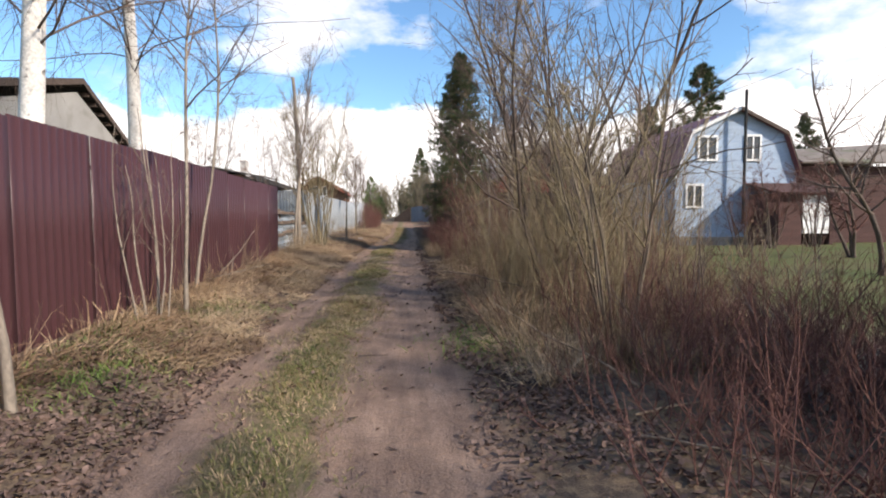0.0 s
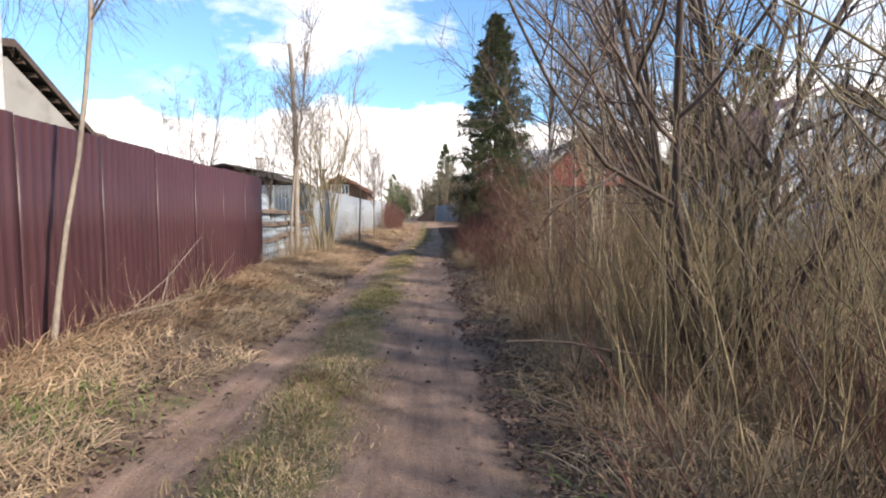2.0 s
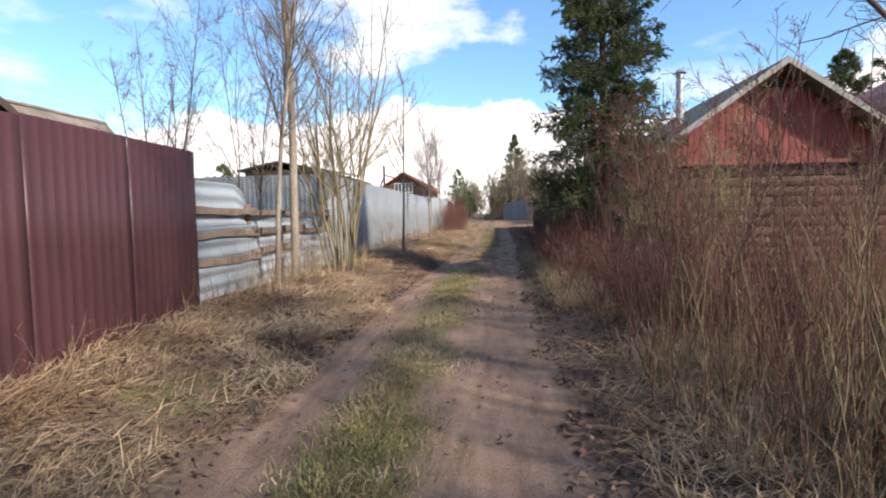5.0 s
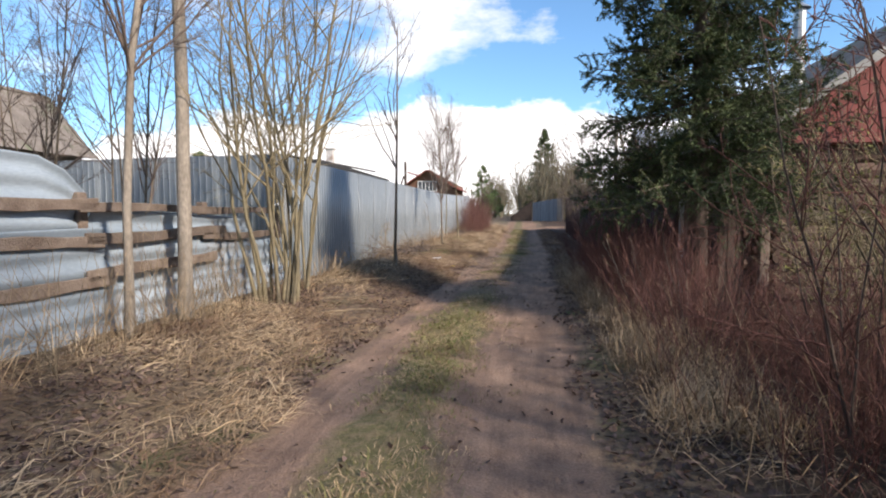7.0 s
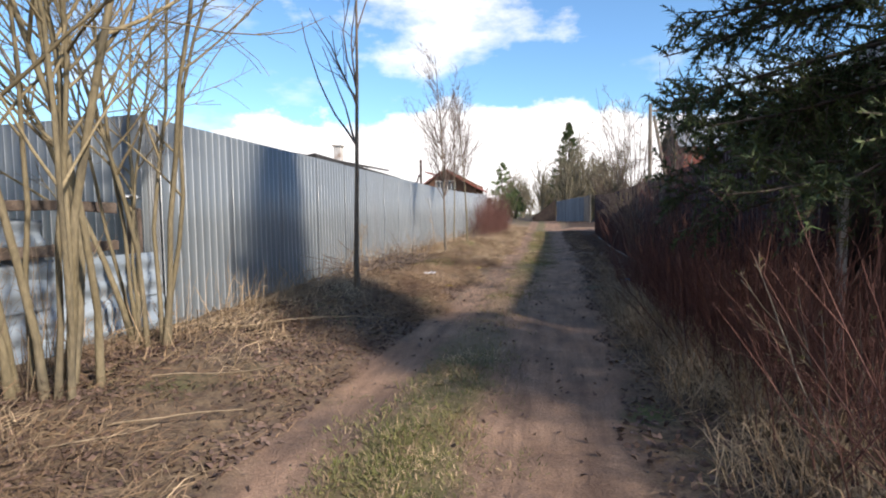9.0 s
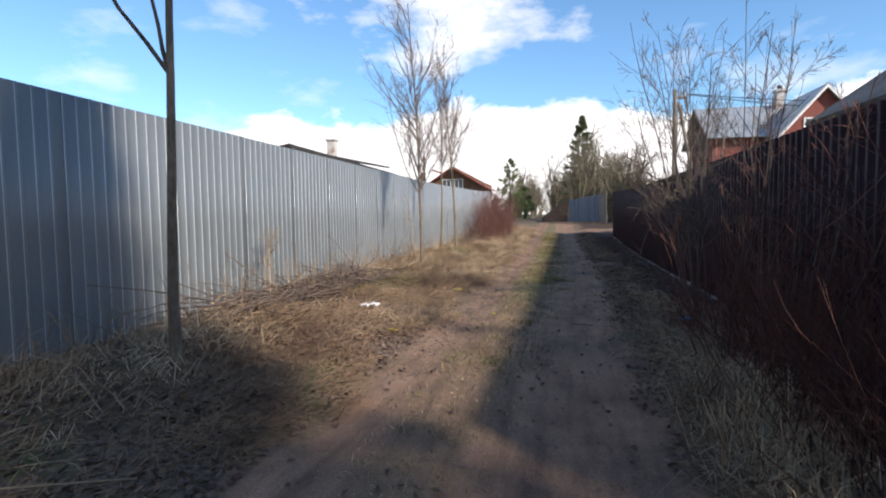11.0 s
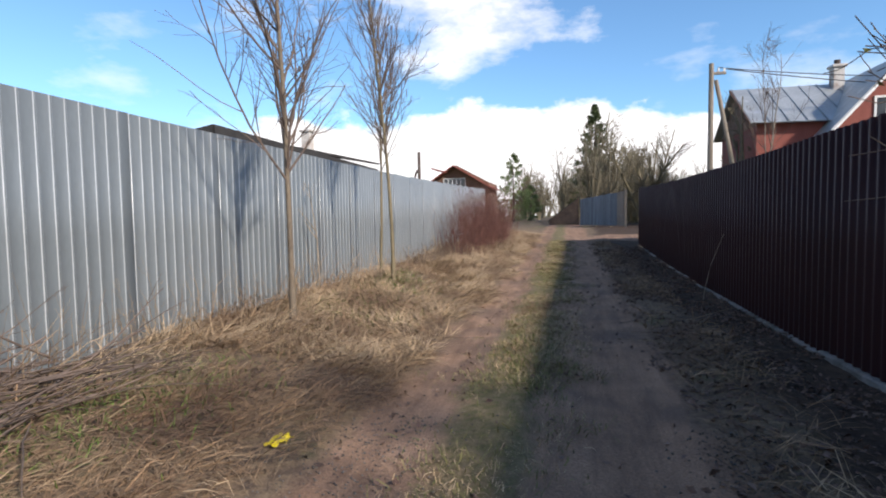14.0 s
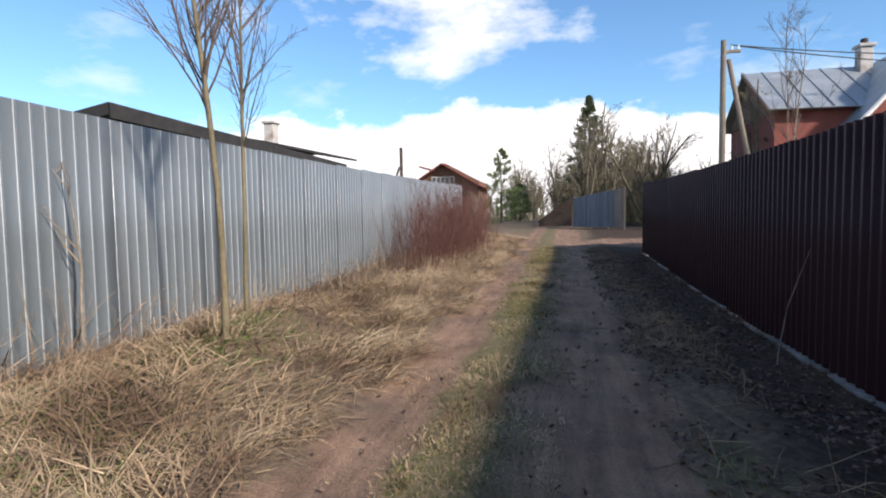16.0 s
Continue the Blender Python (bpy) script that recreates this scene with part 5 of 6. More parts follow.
canes(420, 75, (1.6, 9.5, 58.0, 68.0), 1.6, 4.8, 0.016, TWIG_OLIVE, "far_thicket", "olive-grey bare thicket past the crossing", 0.22, 9)
canes(260, 76, (-1.6, 3.0, 84.0, 96.0), 1.6, 4.6, 0.022, TWIG_OLIVE, "far_thicket", "olive-grey bare thicket at the end of the lane", 0.22, 9)

# trees left of the lane
bare_tree("birch", (-4.35, 6.6), 11.0, 0.155, 101, "tall white-barked birch with drooping bare twigs", BIRCH, TWIG, limbs=60, boughs=480, twigs=5000, angle=55, start=0.26, lift=-0.02, droop=0.22, crook=0.02, thick=0.10)
bare_tree("birch", (-4.4, 9.2), 11.0, 0.125, 102, "slim white-barked birch with drooping bare twigs", BIRCH, TWIG, limbs=60, boughs=460, twigs=4800, angle=55, start=0.28, lift=-0.02, droop=0.22, crook=0.02, thick=0.10)
bare_tree("sapling", (-2.30, 3.25), 4.6, 0.030, 103, "slender pale sapling leaning beside the fence", PALE_BARK, TWIG, limbs=14, boughs=50, twigs=260, angle=55, start=0.35, lean=(-0.05, 0.02), crook=0.05, droop=0.04)
bare_tree("sapling", (-2.50, 6.3), 5.2, 0.026, 104, "slender pale birch sapling leaning over the verge", PALE_BARK, TWIG, limbs=16, boughs=60, twigs=320, angle=50, start=0.4, lean=(0.03, 0.03), crook=0.035, droop=0.06)
bare_tree("sapling", (-3.0, 7.9), 5.4, 0.026, 105, "slender pale birch sapling by the maroon fence", PALE_BARK, TWIG, limbs=18, boughs=70, twigs=420, angle=50, start=0.42, lean=(0.06, 0.02), crook=0.035, droop=0.10)
bare_tree("shrub", (-2.62, 5.75), 2.6, 0.016, 106, "bare multi-stemmed shrub by the maroon fence", PALE_BARK, TWIG, stems=6, spread=0.22, limbs=24, boughs=60, twigs=150, angle=35, category="shrub")
bare_tree("dead_tree", (-3.42, 17.75), 5.6, 0.074, 107, "pale dying tree with peeling bark", PALE_BARK, TWIG_OLIVE, limbs=14, boughs=70, twigs=420, angle=42, start=0.62, top=0.7, crook=0.02, thick=0.16)
bare_tree("sapling", (-3.38, 16.9), 6.0, 0.042, 108, "slim grey tree in front of the corrugated fence", PALE_BARK, TWIG, limbs=34, boughs=260, twigs=1500, angle=36, start=0.32, crook=0.025, thick=0.26, lift=0.09)
bare_tree("willow", (-2.95, 18.9), 5.8, 0.029, 109, "clump of olive willow stems by the grey fence", OLIVE_BARK, TWIG_OLIVE, stems=11, spread=0.17, limbs=110, boughs=420, twigs=1900, angle=40, start=0.3, lift=0.06, crook=0.075)
bare_tree("willow", (-3.25, 20.1), 5.4, 0.026, 110, "olive willow clump leaning from the fence corner", OLIVE_BARK, TWIG_OLIVE, stems=9, spread=0.20, limbs=90, boughs=340, twigs=1500, angle=42, start=0.28, lift=0.05, crook=0.085)
bare_tree("alder", (-4.5, 18.3), 5.6, 0.021, 111, "bare grey tree behind the corrugated fence", BARK, TWIG, stems=4, spread=0.2, limbs=60, boughs=320, twigs=1400, angle=40, start=0.3)
bare_tree("alder", (-6.9, 19.2), 5.6, 0.027, 112, "bare fine-twigged tree behind the corrugated fence", BARK, TWIG, stems=6, spread=0.22, limbs=90, boughs=520, twigs=2800, angle=42, start=0.3)
bare_tree("rowan", (-2.42, 22.8), 4.6, 0.036, 113, "young grey tree with upright limbs by the grey fence", BARK, TWIG, limbs=13, boughs=40, twigs=90, angle=30, start=0.33, lift=0.10, crook=0.015)
bare_tree("rowan", (-2.62, 30.1), 5.2, 0.032, 114, "bare young tree with upright limbs by the fence", BARK, TWIG, limbs=40, boughs=300, twigs=900, angle=34, start=0.28, lift=0.09, crook=0.02, thick=0.4)
bare_tree("rowan", (-2.40, 32.6), 4.3, 0.031, 115, "slim young tree with upright bare limbs by the fence", OLIVE_BARK, TWIG, limbs=44, boughs=260, twigs=700, angle=28, start=0.4, lift=0.11, crook=0.02, thick=0.3)
bare_tree("rowan", (-3.05, 33.9), 4.4, 0.027, 116, "slim young tree touching the grey fence", OLIVE_BARK, TWIG, limbs=30, boughs=170, twigs=450, angle=28, start=0.4, lift=0.11, crook=0.02, thick=0.3)
bare_tree("sapling", (-3.35, 32.2), 1.6, 0.018, 117, "short forked sapling in front of the grey fence", PALE_BARK, TWIG_TAN, limbs=5, boughs=6, twigs=10, angle=45, start=0.5, category="sapling")

bare_tree("dead_weed", (-3.42, 25.6), 1.0, 0.007, 157, "tall tan dead weed against the grey fence", TWIG_TAN, TWIG_TAN, stems=4, spread=0.12, limbs=20, boughs=60, twigs=120, angle=30, start=0.3, category="weed")

# trees in and behind the thicket on the right
bare_tree("willow", (2.0, 7.0), 5.4, 0.042, 121, "spreading dark willow with crooked bare limbs", DARK_BARK, TWIG, stems=9, spread=0.50, lean=(-0.16, -0.06), limbs=120, boughs=460, twigs=1800, angle=42, start=0.25, crook=0.08, lift=0.05, thick=0.4)
bare_tree("willow", (2.65, 8.7), 4.8, 0.036, 156, "dark willow with leaning crooked limbs in the thicket", DARK_BARK, TWIG, stems=7, spread=0.24, lean=(-0.04, -0.02), limbs=110, boughs=440, twigs=1700, angle=42, start=0.25, crook=0.08, lift=0.05, thick=0.4)
bare_tree("willow", (1.9, 4.7), 3.6, 0.020, 122, "bare multi-stemmed willow over the thicket", BARK, TWIG_OLIVE, stems=7, spread=0.40, limbs=70, boughs=300, twigs=1200, angle=40, start=0.25, crook=0.06)
bare_tree("willow", (2.3, 10.6), 5.8, 0.021, 123, "tall pale-stemmed willow clump over the thicket", PALE_BARK, TWIG_TAN, stems=6, spread=0.09, limbs=90, boughs=420, twigs=1700, angle=34, start=0.3, lift=0.09, thick=0.3, crook=0.03)
bare_tree("alder", (1.82, 11.36), 6.2, 0.025, 124, "slim pale-barked alder in the thicket", PALE_BARK, TWIG, limbs=46, boughs=340, twigs=1900, angle=50, start=0.28, crook=0.02)
bare_tree("alder", (2.36, 11.96), 6.4, 0.027, 125, "slim pale grey alder in the thicket", PALE_BARK, TWIG, limbs=46, boughs=340, twigs=1900, angle=50, start=0.28, crook=0.02)
bare_tree("alder", (2.60, 11.75), 6.0, 0.030, 126, "pale grey alder with ascending limbs in the thicket", PALE_BARK, TWIG, stems=3, spread=0.10, limbs=70, boughs=420, twigs=1900, angle=36, start=0.3)
# four willows out of view, added to keep sun off the first stretch
bare_tree("willow", (4.5, 1.6), 4.8, 0.03, 158, "unseen bare willow clump added to shade the thicket", BARK, TWIG, stems=10, spread=0.35, limbs=90, boughs=420, twigs=1600, angle=42, start=0.15)
bare_tree("willow", (3.3, -0.8), 5.6, 0.035, 136, "unseen bare willow clump added to shade the lane", BARK, TWIG, stems=10, spread=0.35, limbs=90, boughs=420, twigs=1500, angle=42, start=0.2)
bare_tree("willow", (5.6, 0.2), 5.4, 0.035, 137, "unseen bare willow clump added for shade, on the garden side", BARK, TWIG, stems=10, spread=0.35, limbs=90, boughs=420, twigs=1500, angle=42, start=0.2)
bare_tree("willow", (3.4, -4.2), 5.8, 0.035, 138, "unseen bare willow clump added for shade, farthest back", BARK, TWIG, stems=10, spread=0.35, limbs=90, boughs=420, twigs=1500, angle=42, start=0.2)
bare_tree("shrub", (2.7, 15.6), 2.7, 0.02, 127, "bare shrub with young yellow-green leaves", OLIVE_BARK, TWIG_OLIVE, stems=8, spread=0.35, limbs=50, boughs=160, twigs=500, angle=40, category="shrub", buds=900)
bare_tree("shrub", (2.1, 14.9), 2.3, 0.014, 139, "thin bare shrub with a few young leaves among the weeds", DARK_BARK, TWIG_RED, stems=8, spread=0.45, limbs=50, boughs=160, twigs=500, angle=42, category="shrub", buds=350)
bare_tree("shrub", (1.75, 14.1), 1.5, 0.010, 146, "low tangled red-brown shrub with pale buds", DARK_BARK, TWIG_RED, stems=12, spread=0.7, limbs=70, boughs=240, twigs=700, angle=48, start=0.15, category="shrub", buds=160)
bare_tree("shrub", (2.2, 16.2), 1.5, 0.010, 147, "low tangled red-brown shrub in the weeds", DARK_BARK, TWIG_RED, stems=12, spread=0.7, limbs=70, boughs=240, twigs=700, angle=48, start=0.15, category="shrub")
bare_tree("shrub", (1.5, 17.4), 1.2, 0.010, 148, "low tangled red-brown shrub under the spruce", DARK_BARK, TWIG_RED, stems=12, spread=0.7, limbs=70, boughs=240, twigs=700, angle=48, start=0.15, category="shrub")
bare_tree("shrub", (1.42, 18.9), 1.1, 0.006, 151, "thin pale shoots with buds beside the lane", PALE_BARK, TWIG_TAN, stems=6, spread=0.5, limbs=26, boughs=50, twigs=90, angle=40, start=0.3, category="shrub", buds=60, bud_size=0.010)
bare_tree("shrub", (1.62, 20.3), 1.4, 0.007, 152, "reddish budding shoots beside the brown fence", DARK_BARK, TWIG_RED, stems=7, spread=0.45, limbs=34, boughs=80, twigs=160, angle=40, start=0.3, category="shrub", buds=90, bud_size=0.010)
for x, y, h, seed in ((3.9, 12.9, 1.5, 164), (4.5, 11.8, 1.3, 165), (3.3, 11.2, 1.1, 166), (5.2, 12.8, 1.7, 167)):
    bare_tree("shrub", (x, y), h, 0.008, seed, "low shrub coming into yellow-green leaf", OLIVE_BARK, TWIG_OLIVE, stems=14, spread=0.7, limbs=90, boughs=320, twigs=900, angle=45, start=0.1, category="shrub", buds=4200, bud_size=0.015)
for x, y, h, seed in ((1.95, 14.3, 2.9, 161), (2.5, 13.2, 2.7, 162), (1.65, 15.4, 2.5, 163)):
    bare_tree("shrub", (x, y), h, 0.011, seed, "tall reddish fine-twigged shrub beside the lane", DARK_BARK, TWIG_RED, stems=11, spread=0.30, limbs=100, boughs=420, twigs=1500, angle=40, start=0.15, category="shrub")
for x, y, h, seed in ((2.75, 17.6, 2.4, 153), (2.45, 16.2, 1.9, 154), (3.35, 18.6, 2.5, 155)):
    bare_tree("shrub", (x, y), h, 0.012, seed, "olive budding shrub in front of the log wall", OLIVE_BARK, TWIG_OLIVE, stems=10, spread=0.42, limbs=80, boughs=320, twigs=1000, angle=42, start=0.15, category="shrub", buds=900)
bare_tree("shrub", (3.2, 17.4), 2.1, 0.014, 140, "twiggy bare shrub in front of the log house", DARK_BARK, TWIG_OLIVE, stems=9, spread=0.4, limbs=60, boughs=220, twigs=700, angle=42, category="shrub", buds=700)
bare_tree("shrub", (4.3, 16.4), 2.2, 0.014, 143, "yellow-green budding shrub by the log house", OLIVE_BARK, TWIG_OLIVE, stems=9, spread=0.4, limbs=60, boughs=220, twigs=700, angle=42, category="shrub", buds=1500)
bare_tree("apple_tree", (9.0, 9.5), 4.4, 0.055, 128, "old dark apple tree with crooked bare limbs", DARK_BARK, TWIG, stems=2, spread=0.5, limbs=34, boughs=170, twigs=600, angle=55, start=0.3, crook=0.12, lift=0.03)
bare_tree("apple_tree", (12.0, 13.5), 3.6, 0.06, 129, "low dark apple tree with spreading limbs", DARK_BARK, TWIG_RED, stems=3, spread=0.5, limbs=40, boughs=220, twigs=900, angle=50, start=0.25, crook=0.10)
bare_tree("shrub", (12.6, 17.6), 3.4, 0.03, 130, "reddish bare shrub in front of the blue house", DARK_BARK, TWIG_RED, stems=7, spread=0.4, limbs=90, boughs=420, twigs=2200, angle=40, category="shrub", tiny=0.004)
bare_tree("shrub", (14.6, 18.2), 3.2, 0.03, 144, "dark reddish bare bush before the porch", DARK_BARK, TWIG_RED, stems=8, spread=0.4, limbs=90, boughs=420, twigs=2200, angle=42, category="shrub", tiny=0.004)
bare_tree("shrub", (9.3, 14.0), 2.0, 0.02, 145, "low dark bare bush in the garden", DARK_BARK, TWIG_RED, stems=8, spread=0.5, limbs=70, boughs=300, twigs=1200, angle=42, category="shrub", tiny=0.003)
bare_tree("shrub", (1.76, 26.5), 3.9, 0.014, 131, "tall bare shrub against the brown fence", DARK_BARK, TWIG, stems=18, spread=0.32, limbs=150, boughs=480, twigs=1500, angle=36, start=0.2, category="shrub", buds=700)
bare_tree("shrub", (1.55, 24.0), 2.4, 0.018, 132, "tangled dark shrub against the brown fence", DARK_BARK, TWIG_RED, stems=10, spread=0.5, limbs=80, boughs=260, twigs=700, angle=42, start=0.2, category="shrub")
bare_tree("birch", (8.6, 51.5), 8.6, 0.05, 134, "slim birch in front of the red house", PALE_BARK, TWIG, stems=2, spread=0.06, limbs=34, boughs=130, twigs=420, angle=34, start=0.35, tiny=0.004)
bare_tree("apple_tree", (4.6, 58.5), 6.0, 0.16, 135, "gnarled bare apple tree past the crossing", OLIVE_BARK, FAR_WOOD, stems=3, spread=0.4, limbs=60, boughs=420, twigs=1900, angle=50, start=0.25, crook=0.10, tiny=0.007)


def spruce(at, height, reach, seed, label, whorls=30, per=9, side=13, needles=26, size=0.034, skirt=0.9, dense=1.0, name="spruce", material=None, fat=0.11, taper=0.72):
    """A spruce: trunk, and a crown of tiered boughs whose shoots carry single needles."""
    r = np.random.default_rng(seed)
    material = material or NEEDLE
    root = thing(name, (at[0], at[1], gz(*at)), label, "tree")
    z = np.linspace(-0.1, height, 9)
    p = np.stack([0.02 * np.sin(z), 0.02 * np.cos(z * 1.3), z], -1)[None]
    rad = (0.02 * height * (1 - z / height * 0.96))[None]
    part("trunk", Bundle().add(*tubes(p, rad, 9)).mesh("trunk", DARK_BARK, True), root)
    n = whorls * per
    f = (np.arange(n) + r.random(n)) / n
    h = skirt + (height - skirt - 0.12) * f
    t = r.uniform(0, 2 * np.pi, n)
    length = reach * (1 - f) ** taper * r.uniform(0.65, 1.12, n) + 0.08
    up_ = -0.28 + 1.0 * f ** 2
    start = np.stack([0 * h, 0 * h, h], -1)
    way = np.stack([np.cos(t), np.sin(t), up_], -1)
    boughs = grow(r, start, way, length, 6, 0.05, 0.035)
    br = (0.012 * length / reach + 0.003)[:, None] * np.linspace(1, 0.3, 7)[None]
    wood = Bundle().add(*tubes(boughs, br, 4))
    m = n * side
    shoots, sr = branch_off(r, boughs, br, m, 0.12, 1.0, 52, 0.42, 3, 0.08, -0.10, 0.5, 0.004, 0.85, 0.72)
    wood.add(*tubes(shoots, np.maximum(sr, 0.0015), 3))
    part("branchwork", wood.mesh("branchwork", DARK_BARK), root)
    allp = np.concatenate([shoots])
    count = m * needles
    which = np.repeat(np.arange(m), needles)
    q, d = along(allp, which, r.random(count))
    tip_n = n * needles
    q2, d2 = along(boughs, np.repeat(np.arange(n), needles), 0.35 + 0.65 * r.random(tip_n))
    q, d = np.concatenate([q, q2]), np.concatenate([d, d2])
    k = len(q)
    out = unit(d * 0.75 + unit(r.normal(0, 1, (k, 3))) * 0.9)
    s = unit(np.cross(out, r.normal(0, 1, (k, 3)))) * (size * fat)
    L = size * r.uniform(0.7, 1.3, k)[:, None]
    v = np.stack([q - s, q + s, q + out * L], 1).reshape(-1, 3)
    part("foliage", Bundle().add(v, None, np.arange(3 * k).reshape(-1, 3)).mesh("foliage", material), root)
    return root


spruce((2.05, 19.5), 7.0, 1.44, 201, "dark green spruce with drooping boughs beside the lane", 36, 11, 28, 38, 0.046, 1.35, fat=0.12, taper=0.60)
spruce((2.2, 71.3), 9.4, 2.3, 202, "tall dark spruce over the far trees", 26, 7, 9, 14, 0.20, 1.2)
spruce((-4.3, 69.6), 5.6, 1.9, 203, "young pine with open light green branches", 9, 6, 7, 26, 0.17, 0.8, name="pine", material=PINE)
spruce((-3.2, 74.0), 3.2, 1.5, 204, "small bushy pine by the lane", 8, 6, 8, 24, 0.16, 0.3, name="pine", material=PINE)
spruce((25.5, 45.0), 14.0, 4.2, 205, "broad dark pine behind the blue house", 13, 6, 9, 22, 0.34, 5.5, name="pine")
spruce((35.0, 45.0), 10.0, 2.6, 206, "dark conical spruce behind the brown shed", 18, 6, 8, 16, 0.26, 1.0)
spruce((18.5, 40.0), 9.5, 2.8, 207, "dark conifer behind the blue house", 16, 6, 8, 18, 0.26, 2.0)
spruce((-11.0, 30.0), 3.3, 1.3, 210, "small green conifer behind the corrugated fence", 10, 6, 8, 16, 0.12, 0.4, name="pine", material=PINE)

# far bare trees, a few kinds copied about
kinds = [
    bare_tree("far_tree", (2.6, 78.0), 7.5, 0.12, 141, "bare grey-brown tree in the far woods", FAR_WOOD, FAR_WOOD, stems=4, spread=0.22, limbs=40, boughs=230, twigs=900, angle=40, start=0.15, tiny=0.0085, group="far trees"),
    bare_tree("far_tree", (5.6, 72.0), 6.4, 0.12, 142, "bare twiggy tree in the far woods", FAR_WOOD, FAR_WOOD, stems=5, spread=0.3, limbs=44, boughs=250, twigs=1000, angle=44, start=0.1, tiny=0.0085, group="far trees"),
]
r_far = random.Random(77)
spots = [(r_far.uniform(0.8, 9.0), r_far.uniform(62, 100)) for _ in range(26)] + [(r_far.uniform(-5.5, -2.6), r_far.uniform(78, 130)) for _ in range(8)] + [(r_far.uniform(0.5, 20), r_far.uniform(95, 150)) for _ in range(12)]
spots += [(r_far.uniform(-0.8, 4.5), r_far.uniform(84, 125)) for _ in range(22)] + [(r_far.uniform(-9.5, -5.0), r_far.uniform(88, 125)) for _ in range(8)]
spots += [(r_far.uniform(1.2, 7.0), r_far.uniform(60, 72)) for _ in range(10)]
spots += [(r_far.uniform(9, 60), r_far.uniform(55, 75)) for _ in range(16)] + [(r_far.uniform(-60, -20), r_far.uniform(70, 130)) for _ in range(10)]
for x, y in spots:
    s = r_far.uniform(0.6, 1.15)
    copy_thing(r_far.choice(kinds), pose(x, y, gz(x, y), 0, 0, r_far.uniform(0, 360)) @ Matrix.Diagonal((s, s, s, 1)))


def far_woods(seed):
    """The woods round the horizon: many ragged crowns of sprays."""
    r = np.random.default_rng(seed)
    n, per = 1000, 40
    t = r.uniform(0, 2 * np.pi, n)
    d = r.uniform(170, 300, n)
    h = r.uniform(6, 12, n)
    c = np.stack([np.cos(t) * d, 20 + np.sin(t) * d, 0 * d], -1)
    k = np.repeat(np.arange(n), per)
    f = r.random(n * per)
    p = c[k] + np.stack([r.normal(0, 1.6, n * per) * (1.1 - f), r.normal(0, 1.6, n * per) * (1.1 - f), f * h[k] + 0.5], -1)
    way = unit(r.normal(0, 0.5, (n * per, 3)) + [0, 0, 1])
    v, q, tr = blades(r, p, way, r.uniform(1.2, 3.2, n * per), r.uniform(0.10, 0.35, n * per), 0.1)
    stuff("far_woods", Bundle().add(v, q, tr).mesh("far_woods", FAR_WOOD), "hazy grey-brown woods on the horizon", "woods")


far_woods(301)


# ---- small things on the ground ----
def scrap(name, at, size, material, label, seed, lift=0.0):
    """A crumpled piece of plastic film."""
    r = np.random.default_rng(seed)
    n = 9
    u, v = np.meshgrid(np.linspace(-1, 1, n), np.linspace(-0.55, 0.55, n))
    edge = 1 - 0.3 * r.random((n, n)) * ((np.abs(u) > 0.7) | (np.abs(v) > 0.4))
    z = 0.25 * np.abs(np.sin(u * 3.1 + v * 5 + seed)) + r.uniform(0, 0.16, (n, n))
    p = np.stack([u * edge * size, v * edge * size, z * size + 0.004], -1).reshape(-1, 3)
    i = (np.arange(n - 1)[:, None] * n + np.arange(n - 1)).ravel()
    me = mesh_of(name, p, [np.stack([i, i + 1, i + n + 1, i + n], 1)], material, False)
    ob = new(name, me)
    ob.matrix_basis = pose(at[0], at[1], gz(*at) + lift, 0, 0, seed * 40)
    tagged(ob, label, "litter", "scraps of litter")


scrap("plastic_scrap", (-2.05, 25.5), 0.12, PLASTIC_WHITE, "crumpled white plastic scrap on the straw", 1, 0.075)
scrap("plastic_scrap", (-1.46, 27.8), 0.085, PLASTIC_YELLOW, "small bright yellow plastic scrap on the lane", 2)
scrap("plastic_scrap", (-0.70, 26.0), 0.030, PLASTIC_YELLOW, "tiny bright yellow plastic scrap on the lane", 3)
scrap("plastic_scrap", (-1.58, 24.86), 0.060, PLASTIC_YELLOW, "small yellow plastic scrap in the straw", 4, 0.02)
scrap("plastic_scrap", (1.36, 25.85), 0.095, PLASTIC_BLUE, "crumpled blue plastic scrap by the shrub", 5, 0.03)


def stick(at, length, turn, radius, material, label, tilt=2.0, seed=0, lift=0.02):
    r = np.random.default_rng(seed)
    p = grow(r, np.zeros((1, 3)), np.array([[1.0, 0, 0]]), np.array([length]), 8, 0.05, 0.0)
    b = Bundle().add(*tubes(p, np.linspace(radius, radius * 0.4, 9)[None], 6))
    ob = new("fallen_branch", b.mesh("fallen_branch", material, True))
    ob.matrix_basis = pose(at[0], at[1], gz(*at) + lift, 0, -tilt, turn)
    tagged(ob, label, "branch", "fallen branches")


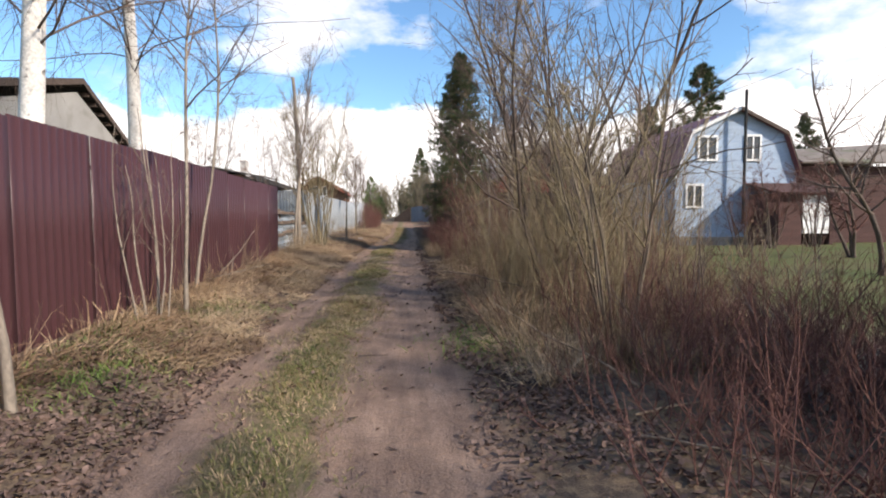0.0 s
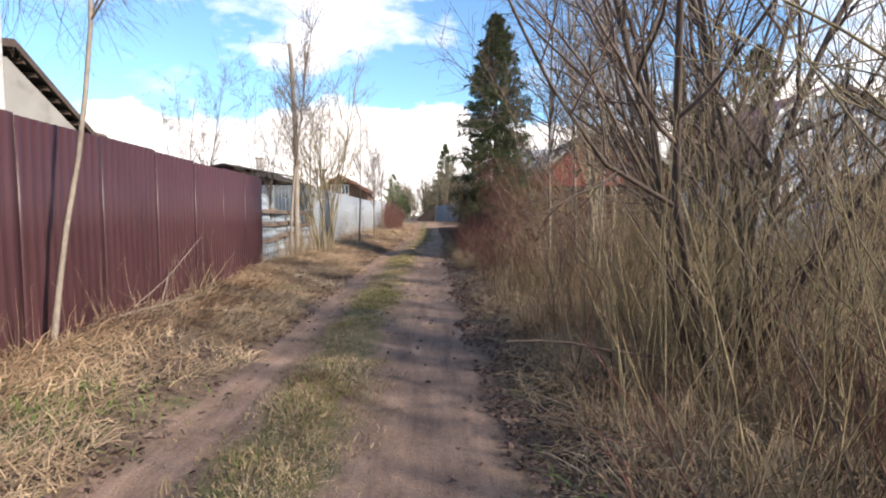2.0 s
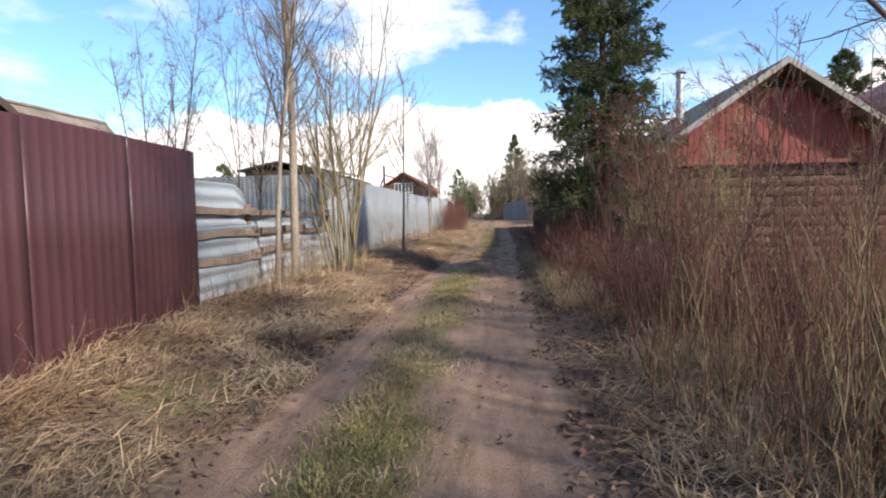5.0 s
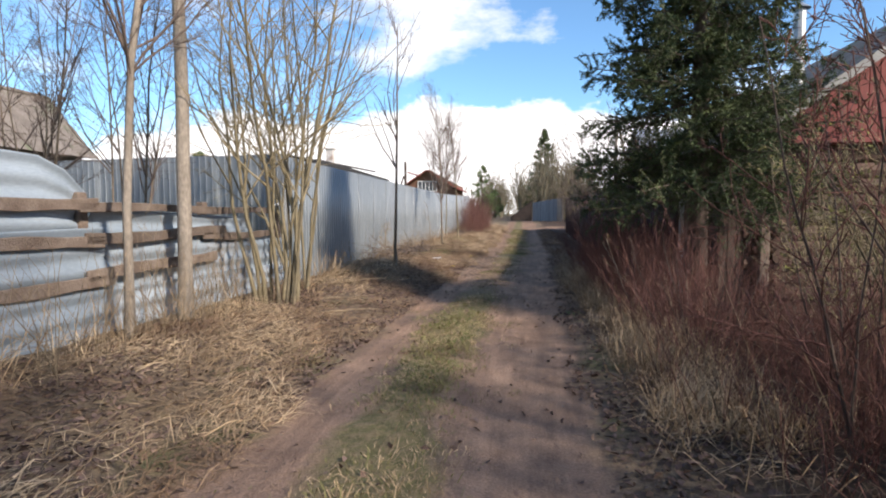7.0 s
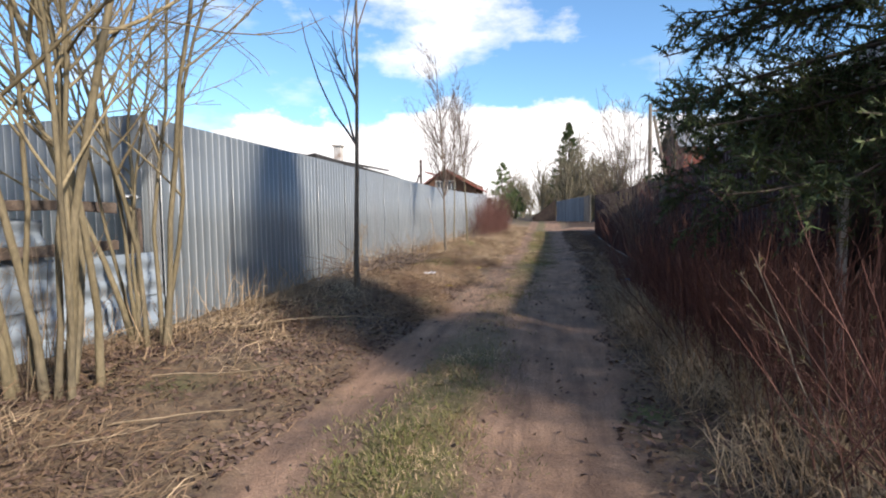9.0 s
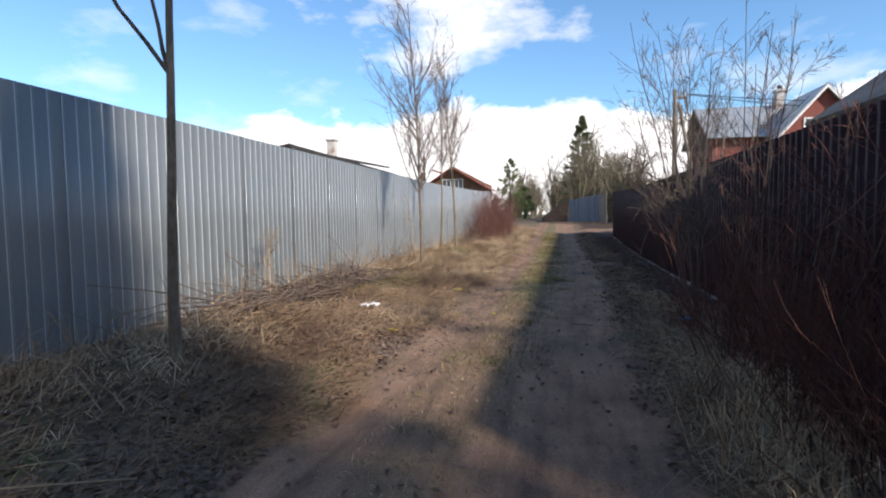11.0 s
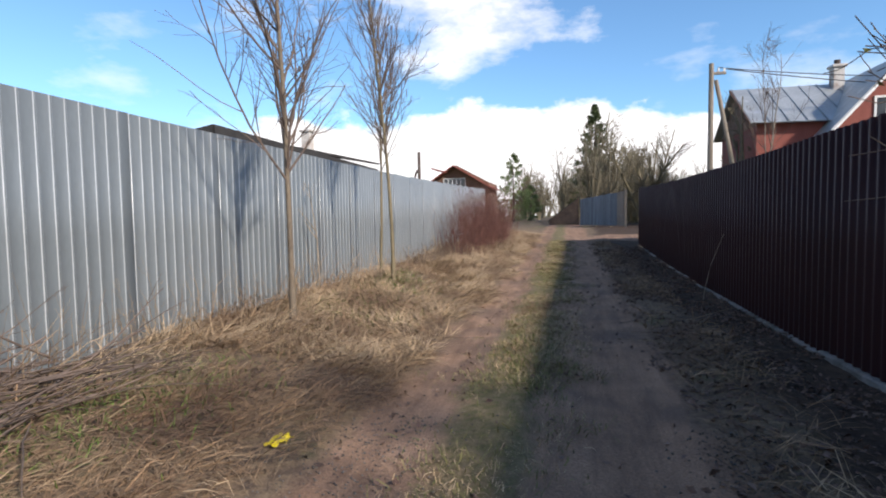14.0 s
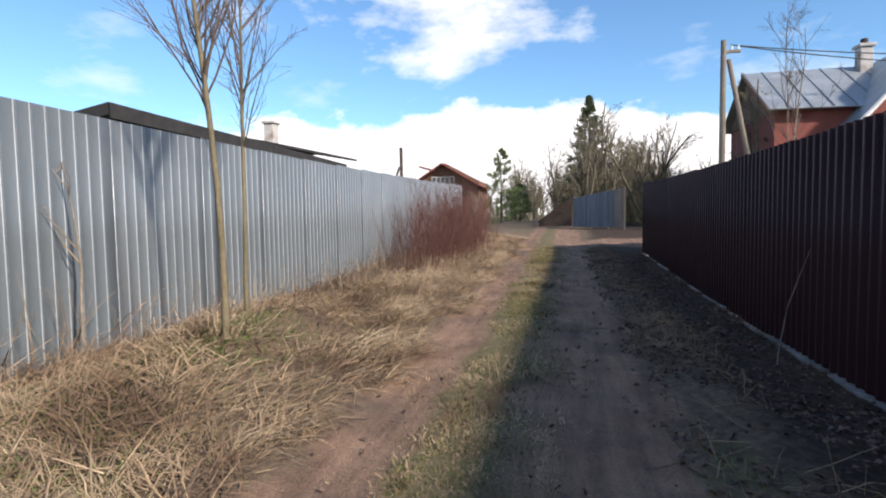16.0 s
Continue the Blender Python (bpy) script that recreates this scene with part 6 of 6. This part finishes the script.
for k, (x, y, length, turn, rad, mat_, tilt) in enumerate((
    (-2.6, 19.3, 1.0, 10, 0.008, TWIG_TAN, 2), (-2.3, 18.6, 0.7, 25, 0.007, TWIG_TAN, 2), (-2.4, 18.2, 0.6, 60, 0.006, TWIG_TAN, 3), (-2.9, 20.6, 1.6, 30, 0.008, TWIG_TAN, 2),
    (-3.2, 8.6, 1.1, 35, 0.010, PALE_BARK, 14), (-3.2, 9.4, 1.3, 60, 0.008, PALE_BARK, 38), (-3.1, 9.9, 1.2, 110, 0.007, PALE_BARK, 40), (-2.9, 10.6, 0.9, 80, 0.006, TWIG_TAN, 30),
    (1.5, 3.3, 1.6, 120, 0.010, TWIG_TAN, 22), (1.3, 2.9, 1.2, 15, 0.009, TWIG_TAN, 6), (1.2, 2.6, 0.8, -50, 0.008, TWIG_TAN, 8), (2.3, 9.0, 2.2, -70, 0.02, DARK_BARK, 12), (2.2, 7.2, 2.0, 200, 0.016, DARK_BARK, 16),
    (-0.4, 4.6, 0.25, 10, 0.005, TWIG, 0), (-0.2, 4.2, 0.16, 80, 0.006, TWIG, 0), (0.5, 3.6, 0.35, 130, 0.005, TWIG, 0), (-1.7, 3.4, 0.5, 160, 0.006, TWIG, 0), (-1.0, 25.2, 0.3, 40, 0.004, TWIG, 0), (0.4, 25.6, 0.45, 150, 0.005, TWIG, 0),
    (0.6, 31.6, 0.3, 20, 0.004, TWIG, 0), (0.3, 33.2, 0.35, 170, 0.004, TWIG, 0), (0.5, 35.0, 0.3, 15, 0.004, TWIG, 0), (-1.0, 32.0, 0.25, 200, 0.004, TWIG, 0), (-2.4, 31.6, 0.8, 190, 0.006, TWIG_TAN, 3), (-2.2, 31.0, 0.6, 170, 0.005, TWIG_TAN, 4),
    (1.3, 31.6, 0.6, 30, 0.004, TWIG_TAN, 4), (1.2, 32.2, 0.5, 120, 0.004, TWIG_TAN, 10), (2.02, 34.0, 1.1, 80, 0.007, PALE_BARK, 72), (0.95, 30.6, 0.5, 160, 0.004, TWIG_TAN, 3))):
    stick((x, y), length, turn, rad, mat_, "thin fallen branch lying on the ground", tilt, 400 + k)


def brush_pile(seed):
    """Cut brushwood heaped along the foot of the grey fence."""
    r = np.random.default_rng(seed)
    n = 300
    y = r.uniform(24.0, 28.2, n)
    x = r.uniform(-3.4, -2.6, n)
    way = np.stack([r.normal(0, 0.35, n), np.sign(r.normal(0, 1, n)), r.normal(0.06, 0.08, n)], -1)
    p = grow(r, on_ground(x, y, r.uniform(0.02, 0.20, n)), way, r.uniform(0.5, 1.5, n), 6, 0.10, -0.015)
    p[..., 2] = np.maximum(p[..., 2], ground_z(p[..., 0], p[..., 1]) + 0.01)
    rad = r.uniform(0.004, 0.011, n)[:, None] * np.linspace(1, 0.4, 7)[None]
    b = Bundle().add(*tubes(p, rad, 4))
    s, sr = branch_off(r, p, rad, 420, 0.2, 1.0, 35, 0.35, 3, 0.1, 0.0, 0.5, 0.003)
    b.add(*tubes(s, np.maximum(sr, 0.0012), 3))
    stuff("brushwood", b.mesh("brushwood", TWIG), "cut grey brushwood heaped by the fence", "brushwood")


brush_pile(501)

scrap("plastic_bag", (-3.66, 20.42), 0.13, PLASTIC_WHITE, "crumpled white plastic bag caught on a fence post", 8, 1.19)
